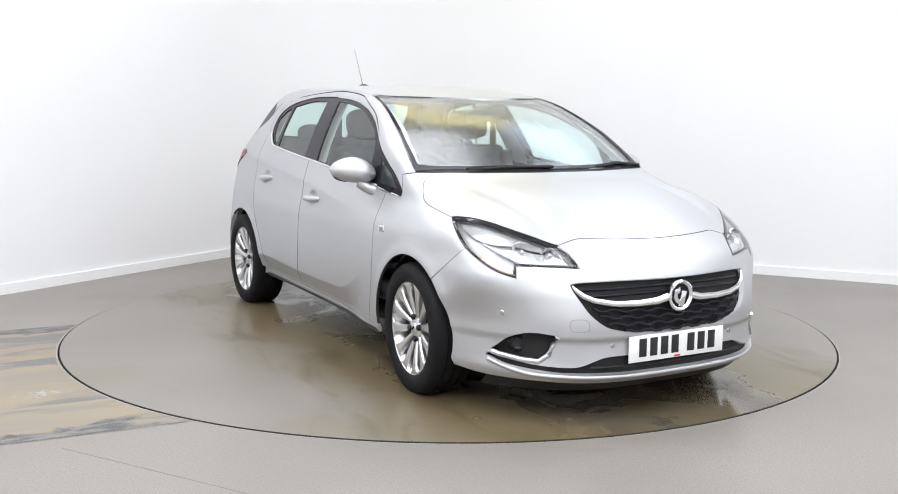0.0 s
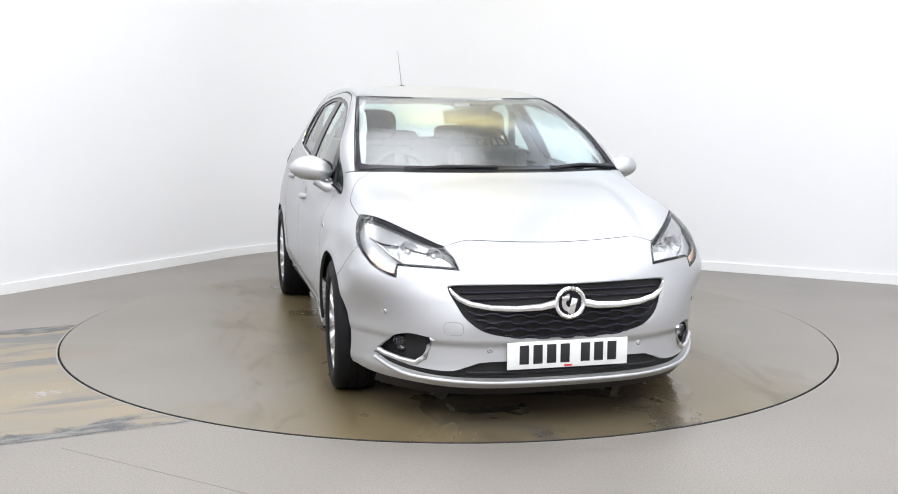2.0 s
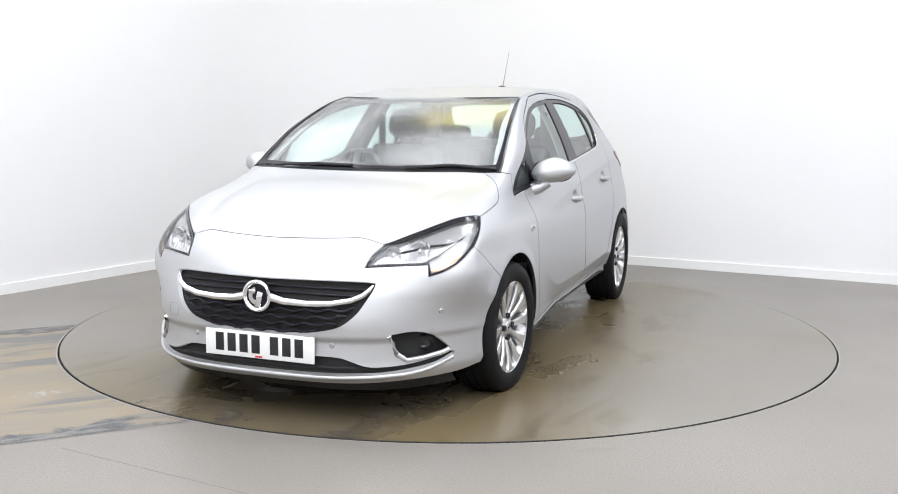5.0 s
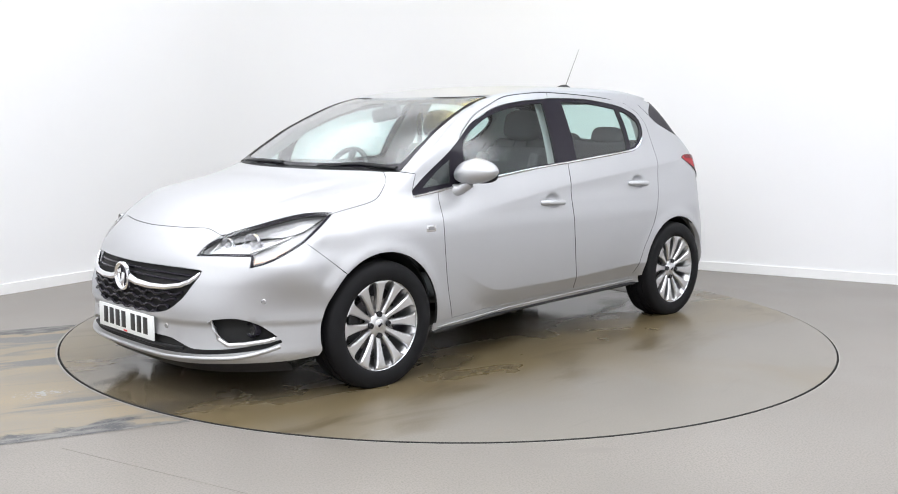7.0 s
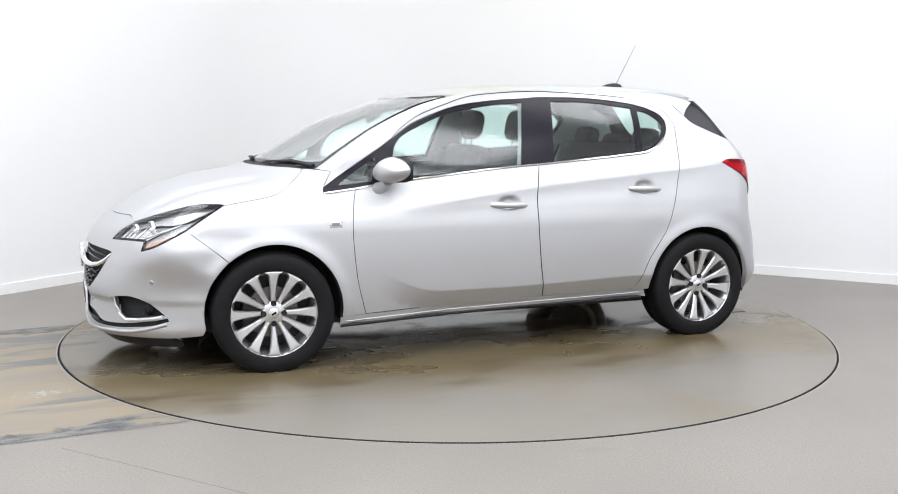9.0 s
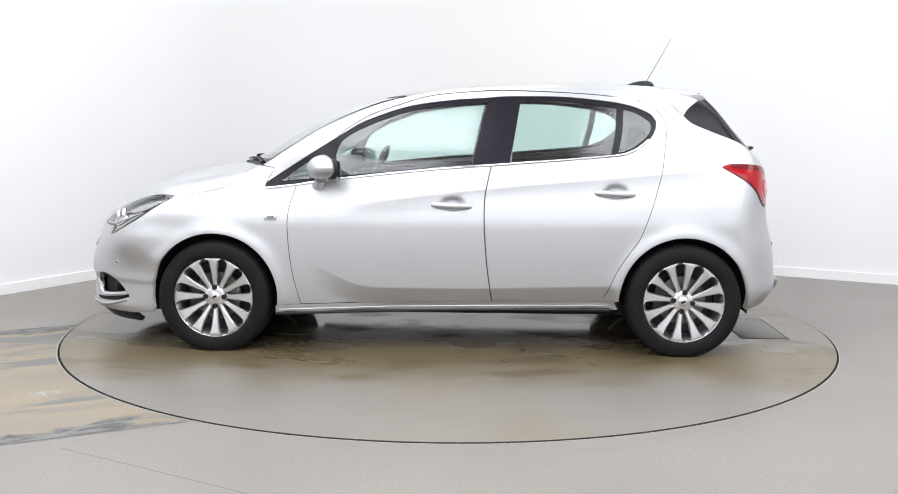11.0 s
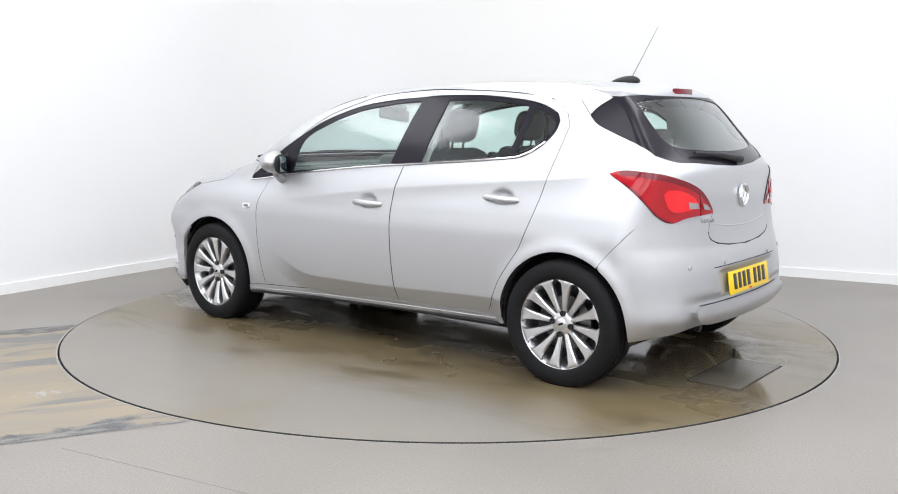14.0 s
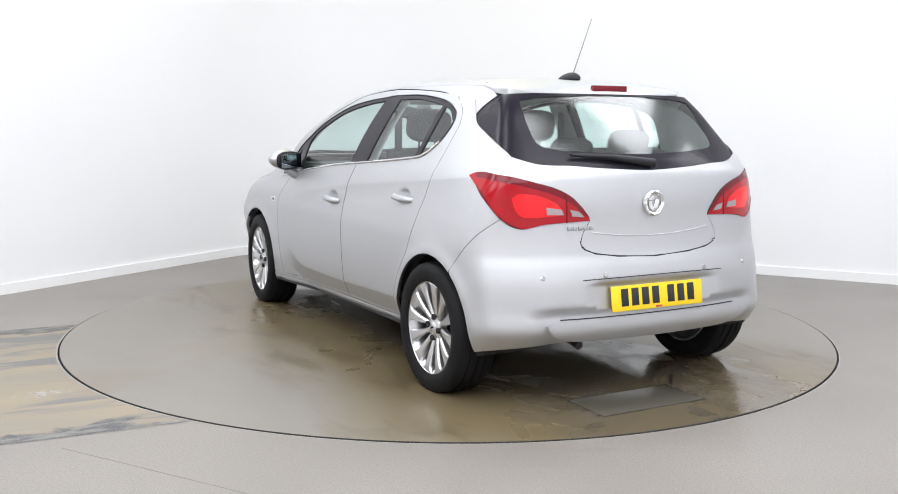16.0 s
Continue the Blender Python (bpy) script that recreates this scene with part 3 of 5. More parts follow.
def patch_material():
    """A tan screed patch with torn dark edges and a whitish scrape."""
    m = bpy.data.materials.new("tan_screed")
    m.use_nodes = True
    n, l = m.node_tree.nodes, m.node_tree.links
    b = n["Principled BSDF"]
    co = n.new("ShaderNodeTexCoord").outputs["Object"]
    col, _ = ramp_mix(n, l, noise_tex(n, l, co, 1.6, 6, (0.5, 1.4, 1)), 0.35, 0.65, (0.205, 0.182, 0.148), (0.285, 0.226, 0.145))
    worn, _ = ramp_mix(n, l, noise_tex(n, l, co, 2.6, 9, (0.45, 1.5, 1), 1.2), 0.48, 0.57, col, (0.138, 0.135, 0.132))
    sx = n.new("ShaderNodeSeparateXYZ")
    l.new(co, sx.inputs[0])
    edge = n.new("ShaderNodeMath")
    edge.operation = "ABSOLUTE"
    l.new(sx.outputs[1], edge.inputs[0])
    k = n.new("ShaderNodeMath")
    k.operation = "MULTIPLY_ADD"
    l.new(noise_tex(n, l, co, 3.2, 10, (0.7, 1.6, 1), 1.0), k.inputs[0])
    k.inputs[1].default_value = 0.62
    l.new(edge.outputs[0], k.inputs[2])
    chips, _ = ramp_mix(n, l, noise_tex(n, l, co, 14, 6, (0.6, 1.4, 1), 0.5), 0.42, 0.62, (0.055, 0.056, 0.06), (0.17, 0.165, 0.155))
    torn, _ = ramp_mix(n, l, k.outputs[0], PATCH_HALF + 0.165, PATCH_HALF + 0.20, worn, chips)
    speck, _ = ramp_mix(n, l, noise_tex(n, l, co, 80, 3), 0.25, 0.45, (0.2, 0.19, 0.17), torn)
    # a whitish scrape
    vd = n.new("ShaderNodeVectorMath")
    vd.operation = "DISTANCE"
    vd.inputs[1].default_value = SCRAPE
    mp = n.new("ShaderNodeMapping")
    mp.inputs["Scale"].default_value = (1.0, 1.9, 1)
    l.new(co, mp.inputs["Vector"])
    l.new(mp.outputs[0], vd.inputs[0])
    k2 = n.new("ShaderNodeMath")
    k2.operation = "MULTIPLY_ADD"
    l.new(noise_tex(n, l, co, 26, 5, None, 1.5), k2.inputs[0])
    k2.inputs[1].default_value = 0.5
    l.new(vd.outputs["Value"], k2.inputs[2])
    scr, _ = ramp_mix(n, l, k2.outputs[0], 0.25, 0.33, (0.30, 0.30, 0.30), speck)
    l.new(scr, b.inputs["Base Color"])
    b.inputs["Roughness"].default_value = 0.5
    return m


PATCH_HALF = 1.10
# local place of the scrape on the patch, with its y stretched as in the material
SCRAPE = (0.41, 0.775, 0)


def build_patch():
    """A straight strip of tan screed across the floor, up to the turntable's rim."""
    o, u = Vector((-1.66, -1.055)), Vector((-0.9, -0.432)).normalized()
    w = Vector((-u.y, u.x))
    far = 3.2
    pts = []
    for k in range(41):
        s = -PATCH_HALF + 2 * PATCH_HALF * k / 40
        # meets the rim's circle
        p = o + w * s
        bq, cq = p.dot(u), p.dot(p) - 2.262 ** 2
        t = -bq + math.sqrt(max(bq * bq - cq, 0))
        pts.append((t, s))
    outline = np.array(pts + [(far, PATCH_HALF), (far, -PATCH_HALF)])
    v, f = flat_mesh(run(outline, 0.1), (), 0.2)
    bm = bmesh.new()
    vs = [bm.verts.new((x, y, 0)) for x, y in v]
    for t in f:
        bm.faces.new([vs[i] for i in t])
    ob = part("floor_patch", bm, patch_material(), smooth=False)
    ob.matrix_world = pose(o.x, o.y, 0.0012, 0, 0, math.degrees(math.atan2(u.y, u.x)))
    tagged(ob, "worn tan screed strip with torn dark edges", "floor patch", kind="structure")


def build_turntable():
    """The turning disc; its frame lies as the car's, so that both turn alike."""
    disc = part("turntable", lathe([(0.001, 0.0), (2.2, 0.0), (2.2395, 0.0), (2.2395, -0.07), (0.001, -0.07)], 128, "Z"), DISC_GREY)
    tagged(disc, "round concrete turntable flush with the floor, damp and stained", "turntable")
    part("hatch_plate", box(0.26, 0.56, 0.004, (-1.849, 0.047, 0.0006), 0.0008), HATCH_STEEL, disc, "scuffed grey steel hatch plate")
    seam = bmesh.new()
    for w, d, x, y in ((0.012, 0.584, -1.714, 0.047), (0.012, 0.584, -1.984, 0.047), (0.256, 0.010, -1.849, 0.333), (0.256, 0.010, -1.849, -0.239)):
        merge(seam, box(w * 0.6 if w < 0.02 else w, d * 0.6 if d < 0.02 else d, 0.002, (x, y, 0.0003)))
    part("hatch_gap", seam, BLACK_PIT, disc)
    # small upright black block beside the hatch plate's corner
    part("hatch_tab", box(0.014, 0.010, 0.045, (-1.716, -0.275, 0.022), 0.001), BLACK_PIT, disc, "small upright black block")
    part("disc_rim", lathe([(2.2395, -0.0003), (2.2432, -0.0015), (2.2434, -0.07)], 128, "Z"), BLACK_PIT, disc, "dark steel rim of the turntable")
    return disc


def build_joint():
    a, b = Vector((-1.48, -2.33)), Vector((0.05, -3.17))
    d = (b - a).normalized()
    bm = box((b - a).length, 0.0022, 0.002, (0, 0, 0))
    ob = part("floor_joint", bm, material("joint_grey", (0.20, 0.184, 0.165), 0.6, grain=0.3, scale=30))
    ob.matrix_world = pose((a.x + b.x) / 2, (a.y + b.y) / 2, 0, 0, 0, math.degrees(math.atan2(d.y, d.x)))
    tagged(ob, "thin saw cut across the concrete floor", "floor joint", kind="structure")


build_room()
build_patch()
build_joint()
turntable = build_turntable()


# ---- the car: x ahead, y to its left, z up, from the ground between its axles ----
car = tagged(new("car"), "silver five-door hatchback with alloy wheels, standing on the turntable", "car")
car.empty_display_size = 0.3

# shut lines and outlines, on the left side
BELT = sd((0.985, 0.874), (0.82, 0.893), (0.642, 0.922), (0.35, 0.955), (0.089, 0.982), (-0.141, 1.001), (-0.225, 1.006))
BELT_BACK = sd((-0.225, 1.006), (-0.45, 1.024), (-0.65, 1.040), (-0.88, 1.061), (-0.94, 1.070), (-1.00, 1.095), (-1.065, 1.143), (-1.105, 1.203), (-1.110, 1.250))
DLO_TOP_BACK = sd((-1.085, 1.285), (-1.03, 1.312), (-0.904, 1.346), (-0.637, 1.374), (-0.367, 1.377), (-0.262, 1.374))
DLO_TOP = sd((-0.262, 1.374), (-0.015, 1.354), (0.231, 1.316), (0.467, 1.233), (0.60, 1.153))
DLO_NOSE = sd((0.60, 1.153), (0.808, 1.022), (0.985, 0.905))
SEAM = sd((0.60, 1.160), (0.55, 1.200), (0.43, 1.272), (0.28, 1.327), (0.114, 1.377), (-0.10, 1.401), (-0.292, 1.411))
SEAM_BACK = sd((-0.292, 1.411), (-0.575, 1.403), (-0.844, 1.386), (-1.03, 1.358), (-1.131, 1.297), (-1.172, 1.228))
DOOR_BACK = sd((-1.172, 1.228), (-1.150, 1.085), (-1.100, 0.865), (-1.018, 0.640), (-0.965, 0.560), (-0.905, 0.470), (-0.873, 0.400), (-0.84, 0.325), (-0.80, 0.290))
B_POST = sd((-0.225, 1.006), (-0.194, 0.851), (-0.190, 0.708), (-0.205, 0.50), (-0.235, 0.285))
DOOR_FRONT = sd((0.79, 0.262), (0.83, 0.42), (0.848, 0.55), (0.857, 0.70), (0.845, 0.80), (0.82, 0.893))
RIDGE = tp((1.005, 0.69), (0.80, 0.655), (0.60, 0.622), (0.40, 0.585), (0.24, 0.557), (0.0, 0.54), (-0.4, 0.528), (-0.8, 0.53), (-1.15, 0.53))
RIDGE = dense(RIDGE, "top", 0.05)
HOOD_SIDE = dense(tp((1.473, 0.755), (1.371, 0.757), (1.228, 0.752), (1.15, 0.725), (1.097, 0.686), (1.06, 0.625)), "top")
LAMP_TOP = np.array([(1.473, 0.755, 0.834), (1.603, 0.681, 0.828), (1.756, 0.573, 0.781), (1.874, 0.473, 0.733), (1.938, 0.437, 0.693), (1.982, 0.425, 0.647)])
LAMP_TOP = dense(LAMP_TOP)
LAMP_LOW = np.array([(1.982, 0.425, 0.647), (1.93, 0.52, 0.652), (1.846, 0.65, 0.655)])
LAMP_OUT = np.array([(1.846, 0.65, 0.655), (1.862, 0.66, 0.607), (1.80, 0.715, 0.630), (1.735, 0.758, 0.668), (1.66, 0.788, 0.715), (1.60, 0.79, 0.757), (1.53, 0.775, 0.800), (1.473, 0.755, 0.834)])
FENDER_SEAM = J([sd((1.478, 0.560), (1.56, 0.630)), LAMP_OUT[4:5]])
TAIL_TOP = np.array([(-1.443, 0.748, 1.010), (-1.490, 0.738, 1.025), (-1.562, 0.732, 1.027), (-1.678, 0.659, 1.009), (-1.736, 0.522, 0.970), (-1.756, 0.445, 0.937), (-1.770, 0.387, 0.889), (-1.779, 0.343, 0.834), (-1.779, 0.341, 0.820)])
TAIL_LOW = np.array([(-1.779, 0.341, 0.820), (-1.762, 0.476, 0.815), (-1.741, 0.565, 0.807), (-1.717, 0.637, 0.791), (-1.693, 0.685, 0.801), (-1.664, 0.727, 0.832), (-1.620, 0.765, 0.895), (-1.539, 0.766, 0.958), (-1.443, 0.748, 1.010)])
GLASS_SIDE = np.array([(-1.409, 0.493, 1.376), (-1.352, 0.556, 1.362), (-1.293, 0.590, 1.318), (-1.262, 0.615, 1.280), (-1.305, 0.635, 1.240), (-1.42, 0.655, 1.192), (-1.544, 0.664, 1.143), (-1.618, 0.646, 1.096), (-1.678, 0.543, 1.065)])
QUARTER_SEAM = sd((-1.60, 0.765), (-1.52, 0.675), (-1.455, 0.595))

# doors
FD = J([BELT[1:], B_POST[1:], DOOR_FRONT[:-1]])
RD = J([BELT_BACK, DLO_TOP_BACK, SEAM_BACK, DOOR_BACK[1:], B_POST[::-1][:-1]])
for m in (False, True):
    k = -1 if m else 1
    d = panel("front_door", FD, PAINT, car, edge=BLACK_PIT, gap=0.0027, mirror=m, fine=[(-0.020, 0.797, 0.11, 0.011)], h=0.026, extra=creases(-0.25, 0.9))
    d2 = panel("rear_door", RD, PAINT, car, edge=BLACK_PIT, gap=0.0027, mirror=m, fine=[(-0.885, 0.866, 0.11, 0.011)], h=0.026, extra=creases(-1.2, -0.2))
    panel("window_frame", J([DLO_TOP, SEAM]), PAINT, car, "silver door frame over the front side window", edge=BLACK_PIT, gap=0.0027, mirror=m)
    for dd, hx, hz in ((d, -0.020, 0.797), (d2, -0.885, 0.866)):
        y = float(half_width(np.array([hx]), np.array([hz]))[0]) + 0.020
        bm = bmesh.new()
        pts = [(hx + 0.105, y - 0.006, hz + 0.004), (hx + 0.08, y + 0.012, hz + 0.004), (hx, y + 0.018, hz), (hx - 0.075, y + 0.012, hz - 0.002), (hx - 0.10, y - 0.004, hz - 0.003)]
        merge(bm, tube([(a, k * b, c) for a, b, c in pts], [0.012, 0.015, 0.016, 0.015, 0.011], 12))
        part("handle", bm, PAINT, dd, "body-coloured pull handle")
    # sill under the doors
    panel("sill", J([sd((0.925, 0.25), (0.80, 0.257), (0.3, 0.268), (-0.24, 0.279), (-0.80, 0.284), (-0.885, 0.29), (-0.905, 0.245), (-0.24, 0.240), (0.3, 0.230), (0.925, 0.212))]), PAINT, car, mirror=m)
    strip_pts = sd((0.90, 0.232), (0.3, 0.248), (-0.24, 0.259), (-0.86, 0.268))
    part("sill_strip", tube([(a, k * (b + 0.002), c) for a, b, c in strip_pts], 0.003, 6), PAINT, car, "bright strip under the doors")
    under = sd((0.92, 0.222), (0.3, 0.236), (-0.24, 0.246), (-0.88, 0.254))
    part("sill_flange", tube([(a, k * (b - 0.008), c - 0.012) for a, b, c in under], 0.010, 8), BLACK_TRIM, car, "black seam flange under the sill")

    # front wing and rear quarter
    panel("front_wing", J([HOOD_SIDE, tp((1.02, 0.69)), sd((0.94, 0.985)), DLO_NOSE[::-1][:1], BELT[:2], DOOR_FRONT[::-1][1:], sd((0.925, 0.255)), arc(AXLE, 187, 50, 24), FENDER_SEAM[1:], LAMP_OUT[5:]]), PAINT, car, mirror=m, h=0.026, edge=BLACK_PIT, gap=0.0008)
    panel("rear_quarter", J([DOOR_BACK, sd((-0.885, 0.288)), arc(-AXLE, -1, 124, 22), QUARTER_SEAM[::-1], TAIL_LOW[5:], TAIL_TOP[1:4], re((0.655, 1.05)), GLASS_SIDE[::-1][1:-1], tp((-1.30, 0.545), (-1.15, 0.53)), SEAM_BACK[3:5]]), PAINT, car, edge=BLACK_PIT, gap=0.001, mirror=m, h=0.026, extra=creases(-1.5, -0.95))
    panel("pillar_rail", J([RIDGE, SEAM_BACK[::-1][2:], SEAM[::-1][1:], DLO_NOSE[:], sd((0.94, 0.985)), tp((1.015, 0.69))]), PAINT, car, "silver windscreen pillar and roof rail", edge=BLACK_PIT, mirror=m, h=0.026, gap=0.0022)

    # window surround, panes and posts
    DLO = J([BELT, BELT_BACK[1:], DLO_TOP_BACK, DLO_TOP[1:], DLO_NOSE[1:]])
    P1 = sd((0.91, 0.915), (0.73, 0.935), (0.70, 1.055), (0.80, 0.995))
    P2 = sd((0.625, 0.945), (0.35, 0.970), (0.089, 0.997), (-0.125, 1.013), (-0.165, 1.20), (-0.205, 1.352), (-0.015, 1.335), (0.231, 1.294), (0.44, 1.218), (0.585, 1.125))
    P3 = sd((-0.325, 1.027), (-0.65, 1.054), (-0.865, 1.073), (-0.892, 1.20), (-0.905, 1.325), (-0.637, 1.355), (-0.385, 1.358))
    P4 = sd((-0.905, 1.083), (-0.96, 1.098), (-1.04, 1.150), (-1.082, 1.205), (-1.085, 1.245), (-1.02, 1.292), (-0.94, 1.315), (-0.93, 1.20))
    panel("window_surround", DLO, BLACK_GLOSS, car, "dark surround and door posts of the side windows", holes=[P1, P2, P3, P4], lift=-0.004, lip=0.012, mirror=m, step_=0.015)
    for nm, q in (("quarter_window", P1), ("front_window", P2), ("rear_window", P3), ("rear_quarter_window", P4)):
        panel(nm, q, GLASS, car, "greenish tinted side window", lift=-0.009, lip=0, gap=-0.003, mirror=m, h=0.06).visible_shadow = False
    ch = J([BELT, BELT_BACK[1:-2]])
    ch = ch + normals_at(ch) * 0.001
    part("belt_moulding", tube([(a, k * b, c + 0.004) for a, b, c in ch], 0.006, 8), CHROME, car, "bright moulding under the side windows")


def ribbon(name, points, radius, mat, parent, label="", lift=0.0, flat=1.0, seg=10, mirror=False):
    """A moulding along the skin."""
    p = np.asarray(points, float)
    q = p + normals_at(p) * lift
    if mirror:
        q = q * (1, -1, 1)
    return part(name, tube([tuple(v) for v in q], radius, seg, flat), mat, parent, label)


# roof, spoiler, bonnet
WS_TOP = tp((0.24, 0.557), (0.30, 0.45), (0.36, 0.28), (0.395, 0.12), (0.404, 0.0))
ROOF = both(J([WS_TOP[::-1][:-1], RIDGE[RIDGE[:, 0] < 0.235], tp((-1.19, 0.45), (-1.215, 0.25), (-1.225, 0.0))]))
panel("roof", ROOF, PAINT, car, way="top", h=0.035, gap=0.0008)
SPOILER = both(J([tp((-1.225, 0.0), (-1.215, 0.25), (-1.19, 0.45), (-1.155, 0.525), (-1.30, 0.53), (-1.375, 0.50), (-1.43, 0.40), (-1.465, 0.2), (-1.475, 0.0))]))
panel("spoiler", SPOILER, PAINT, car, "silver roof spoiler over the rear window", way="top", lip=0.03, gap=0.001, edge=PAINT)
for k in (False, True):
    ribbon("spoiler_seam", J([tp((-1.172, 0.50)), sd((-1.195, 1.345), (-1.228, 1.315), (-1.258, 1.284))]), 0.0016, BLACK_PIT, car, seg=6, mirror=k)
HOOD_FRONT = dense(np.array([(1.958, 0.0, 0.75), (1.94, 0.18, 0.753), (1.905, 0.31, 0.757), (1.885, 0.377, 0.757), (1.872, 0.462, 0.735)]))
HOOD_FRONT[0, 1] = 0.0
HOOD = both(J([HOOD_FRONT, LAMP_TOP[LAMP_TOP[:, 1] > 0.48][::-1][:-1], HOOD_SIDE, tp((1.09, 0.56), (1.16, 0.40), (1.215, 0.2), (1.232, 0.0))]))
panel("bonnet", HOOD, PAINT, car, edge=BLACK_PIT, gap=0.0016, way="top", h=0.03)
cowl = both(tp((1.225, 0.0), (1.208, 0.2), (1.152, 0.40), (1.082, 0.56), (1.05, 0.63), (1.03, 0.685), (1.005, 0.69), (1.04, 0.60), (1.12, 0.42), (1.18, 0.2), (1.196, 0.0)))
panel("cowl", cowl, BLACK_TRIM, car, "black plastic cowl at the foot of the windscreen", way="top", lift=-0.006)
WS = both(J([tp((1.196, 0.0), (1.18, 0.2), (1.12, 0.42), (1.04, 0.60), (1.005, 0.685)), RIDGE[(RIDGE[:, 0] > 0.26) & (RIDGE[:, 0] < 0.99)], WS_TOP]))
WS_IN = both(tp((1.165, 0.0), (1.15, 0.2), (1.09, 0.42), (1.01, 0.60), (0.97, 0.658), (0.80, 0.638), (0.60, 0.603), (0.40, 0.572), (0.251, 0.550), (0.304, 0.447), (0.3625, 0.28), (0.4005, 0.0)))
panel("windscreen_border", WS, BLACK_GLOSS, car, "dark border of the windscreen", way="top", holes=[WS_IN], lift=-0.001, lip=0.004)
panel("windscreen", WS_IN, SCREEN, car, "clear greenish windscreen", way="top", gap=-0.002, lift=-0.007, lip=0, h=0.05).visible_shadow = False

# front bumper with its openings
GRILLE = both(fr((0.0, 0.599), (0.25, 0.599), (0.44, 0.594), (0.482, 0.588), (0.479, 0.565), (0.455, 0.515), (0.425, 0.465), (0.365, 0.415), (0.30, 0.393), (0.20, 0.380), (0.0, 0.370)))
INTAKE = both(fr((0.0, 0.283), (0.25, 0.288), (0.36, 0.284), (0.41, 0.268), (0.478, 0.247), (0.60, 0.250), (0.69, 0.268), (0.735, 0.285), (0.74, 0.270), (0.69, 0.243), (0.55, 0.222), (0.315, 0.208), (0.0, 0.202)))
FOG = fr((0.545, 0.378), (0.625, 0.386), (0.680, 0.360), (0.728, 0.298), (0.705, 0.283), (0.60, 0.266), (0.562, 0.285))
BUMPER = both(J([HOOD_FRONT, LAMP_TOP[LAMP_TOP[:, 1] < 0.455], LAMP_LOW[1:], LAMP_OUT[1:4], FENDER_SEAM[::-1], arc(AXLE, 46, -12, 12), sd((1.602, 0.20)), fr((0.74, 0.185), (0.60, 0.180), (0.45, 0.174), (0.25, 0.170), (0.0, 0.168))]))
mir = (1, -1, 1)
panel("front_bumper", BUMPER, PAINT, car, holes=[GRILLE, INTAKE, FOG, FOG * mir], lip=0.02, h=0.024, step_=0.014)
bumper = bpy.data.objects["front_bumper"]


def pocket(name, outline, mat, depth, parent, label=""):
    """The floor of an opening, set back under the skin."""
    return panel(name, outline, mat, parent, label, lift=-depth, lip=0, gap=-0.012)


grille = pocket("grille", GRILLE, BLACK_PIT, 0.028, car, "black honeycomb-waved radiator grille")
ribbon("grille_slat", fr(*[(y, 0.575 - 0.006 * (y / 0.4) ** 2) for y in np.linspace(-0.44, 0.44, 31)]), 0.006, BLACK_GLOSS, grille, lift=-0.022, flat=1.0)
ribbon("grille_slat", fr(*[(y, 0.548 - 0.006 * (y / 0.4) ** 2) for y in np.linspace(-0.42, 0.42, 31)]), 0.006, BLACK_GLOSS, grille, lift=-0.022)
for row in range(4):
    z0 = 0.470 - 0.029 * row
    w = (0.412, 0.385, 0.35, 0.27)[row]
    ys = np.linspace(-w, w, 91)
    wave = 0.0045 * np.clip(2.0 * np.cos(ys / 0.105 * 2 * np.pi), -1, 1) * (-1) ** row
    ribbon("grille_slat", fr(*zip(ys, z0 + 0.016 * (ys / 0.4) ** 2 + wave)), 0.0068, BLACK_GLOSS, grille, lift=-0.012, seg=8)
# the bright wing across the grille
wing_y = np.array([0.052, 0.12, 0.22, 0.32, 0.40, 0.44, 0.462, 0.474])
wing_z = np.array([0.522, 0.507, 0.503, 0.507, 0.521, 0.54, 0.562, 0.580])
for k in (1, -1):
    bm = tube([tuple(v * (1, k, 1)) for v in (lambda p: p + normals_at(p) * -0.004)(fr(*zip(wing_y, wing_z)))], [0.020, 0.0175, 0.0155, 0.014, 0.013, 0.0115, 0.009, 0.004], 10, 1.0)
    part("grille_wing", bm, CHROME, grille, "bright wing-shaped bar across the grille")



def emblem(at, turn, parent, r=0.058):
    """A bright round badge: a raised ring over a dark field with a plain shape on it."""
    ring = lathe([(r - 0.018, 0.006), (r - 0.014, 0.012), (r - 0.007, 0.015), (r, 0.010), (r, 0.0), (r - 0.018, 0.0)], 48, "Z")
    o = part("emblem", ring, CHROME, parent, "round bright badge with a plain shape")
    o.matrix_basis = Matrix.Translation(at) @ turn
    part("badge_field", lathe([(0.0005, 0.004), (r - 0.017, 0.004)], 40, "Z"), BADGE_GREY if at[0] < 0 else BLACK_GLOSS, o)
    bm = bmesh.new()
    merge(bm, lathe([(r * 0.26, 0.004), (r * 0.28, 0.010), (r * 0.56, 0.010), (r * 0.58, 0.004)], 24, "Z", radians(100), radians(285)))
    merge(bm, box(r * 0.40, r * 1.0, 0.007, (r * 0.20, -r * 0.16, 0.008), 0.002, pose(0, 0, 0, 0, 0, -14)))
    merge(bm, box(r * 0.46, r * 0.26, 0.007, (-r * 0.32, r * 0.28, 0.008), 0.002))
    part("badge_shape", bm, CHROME, o)
    return o


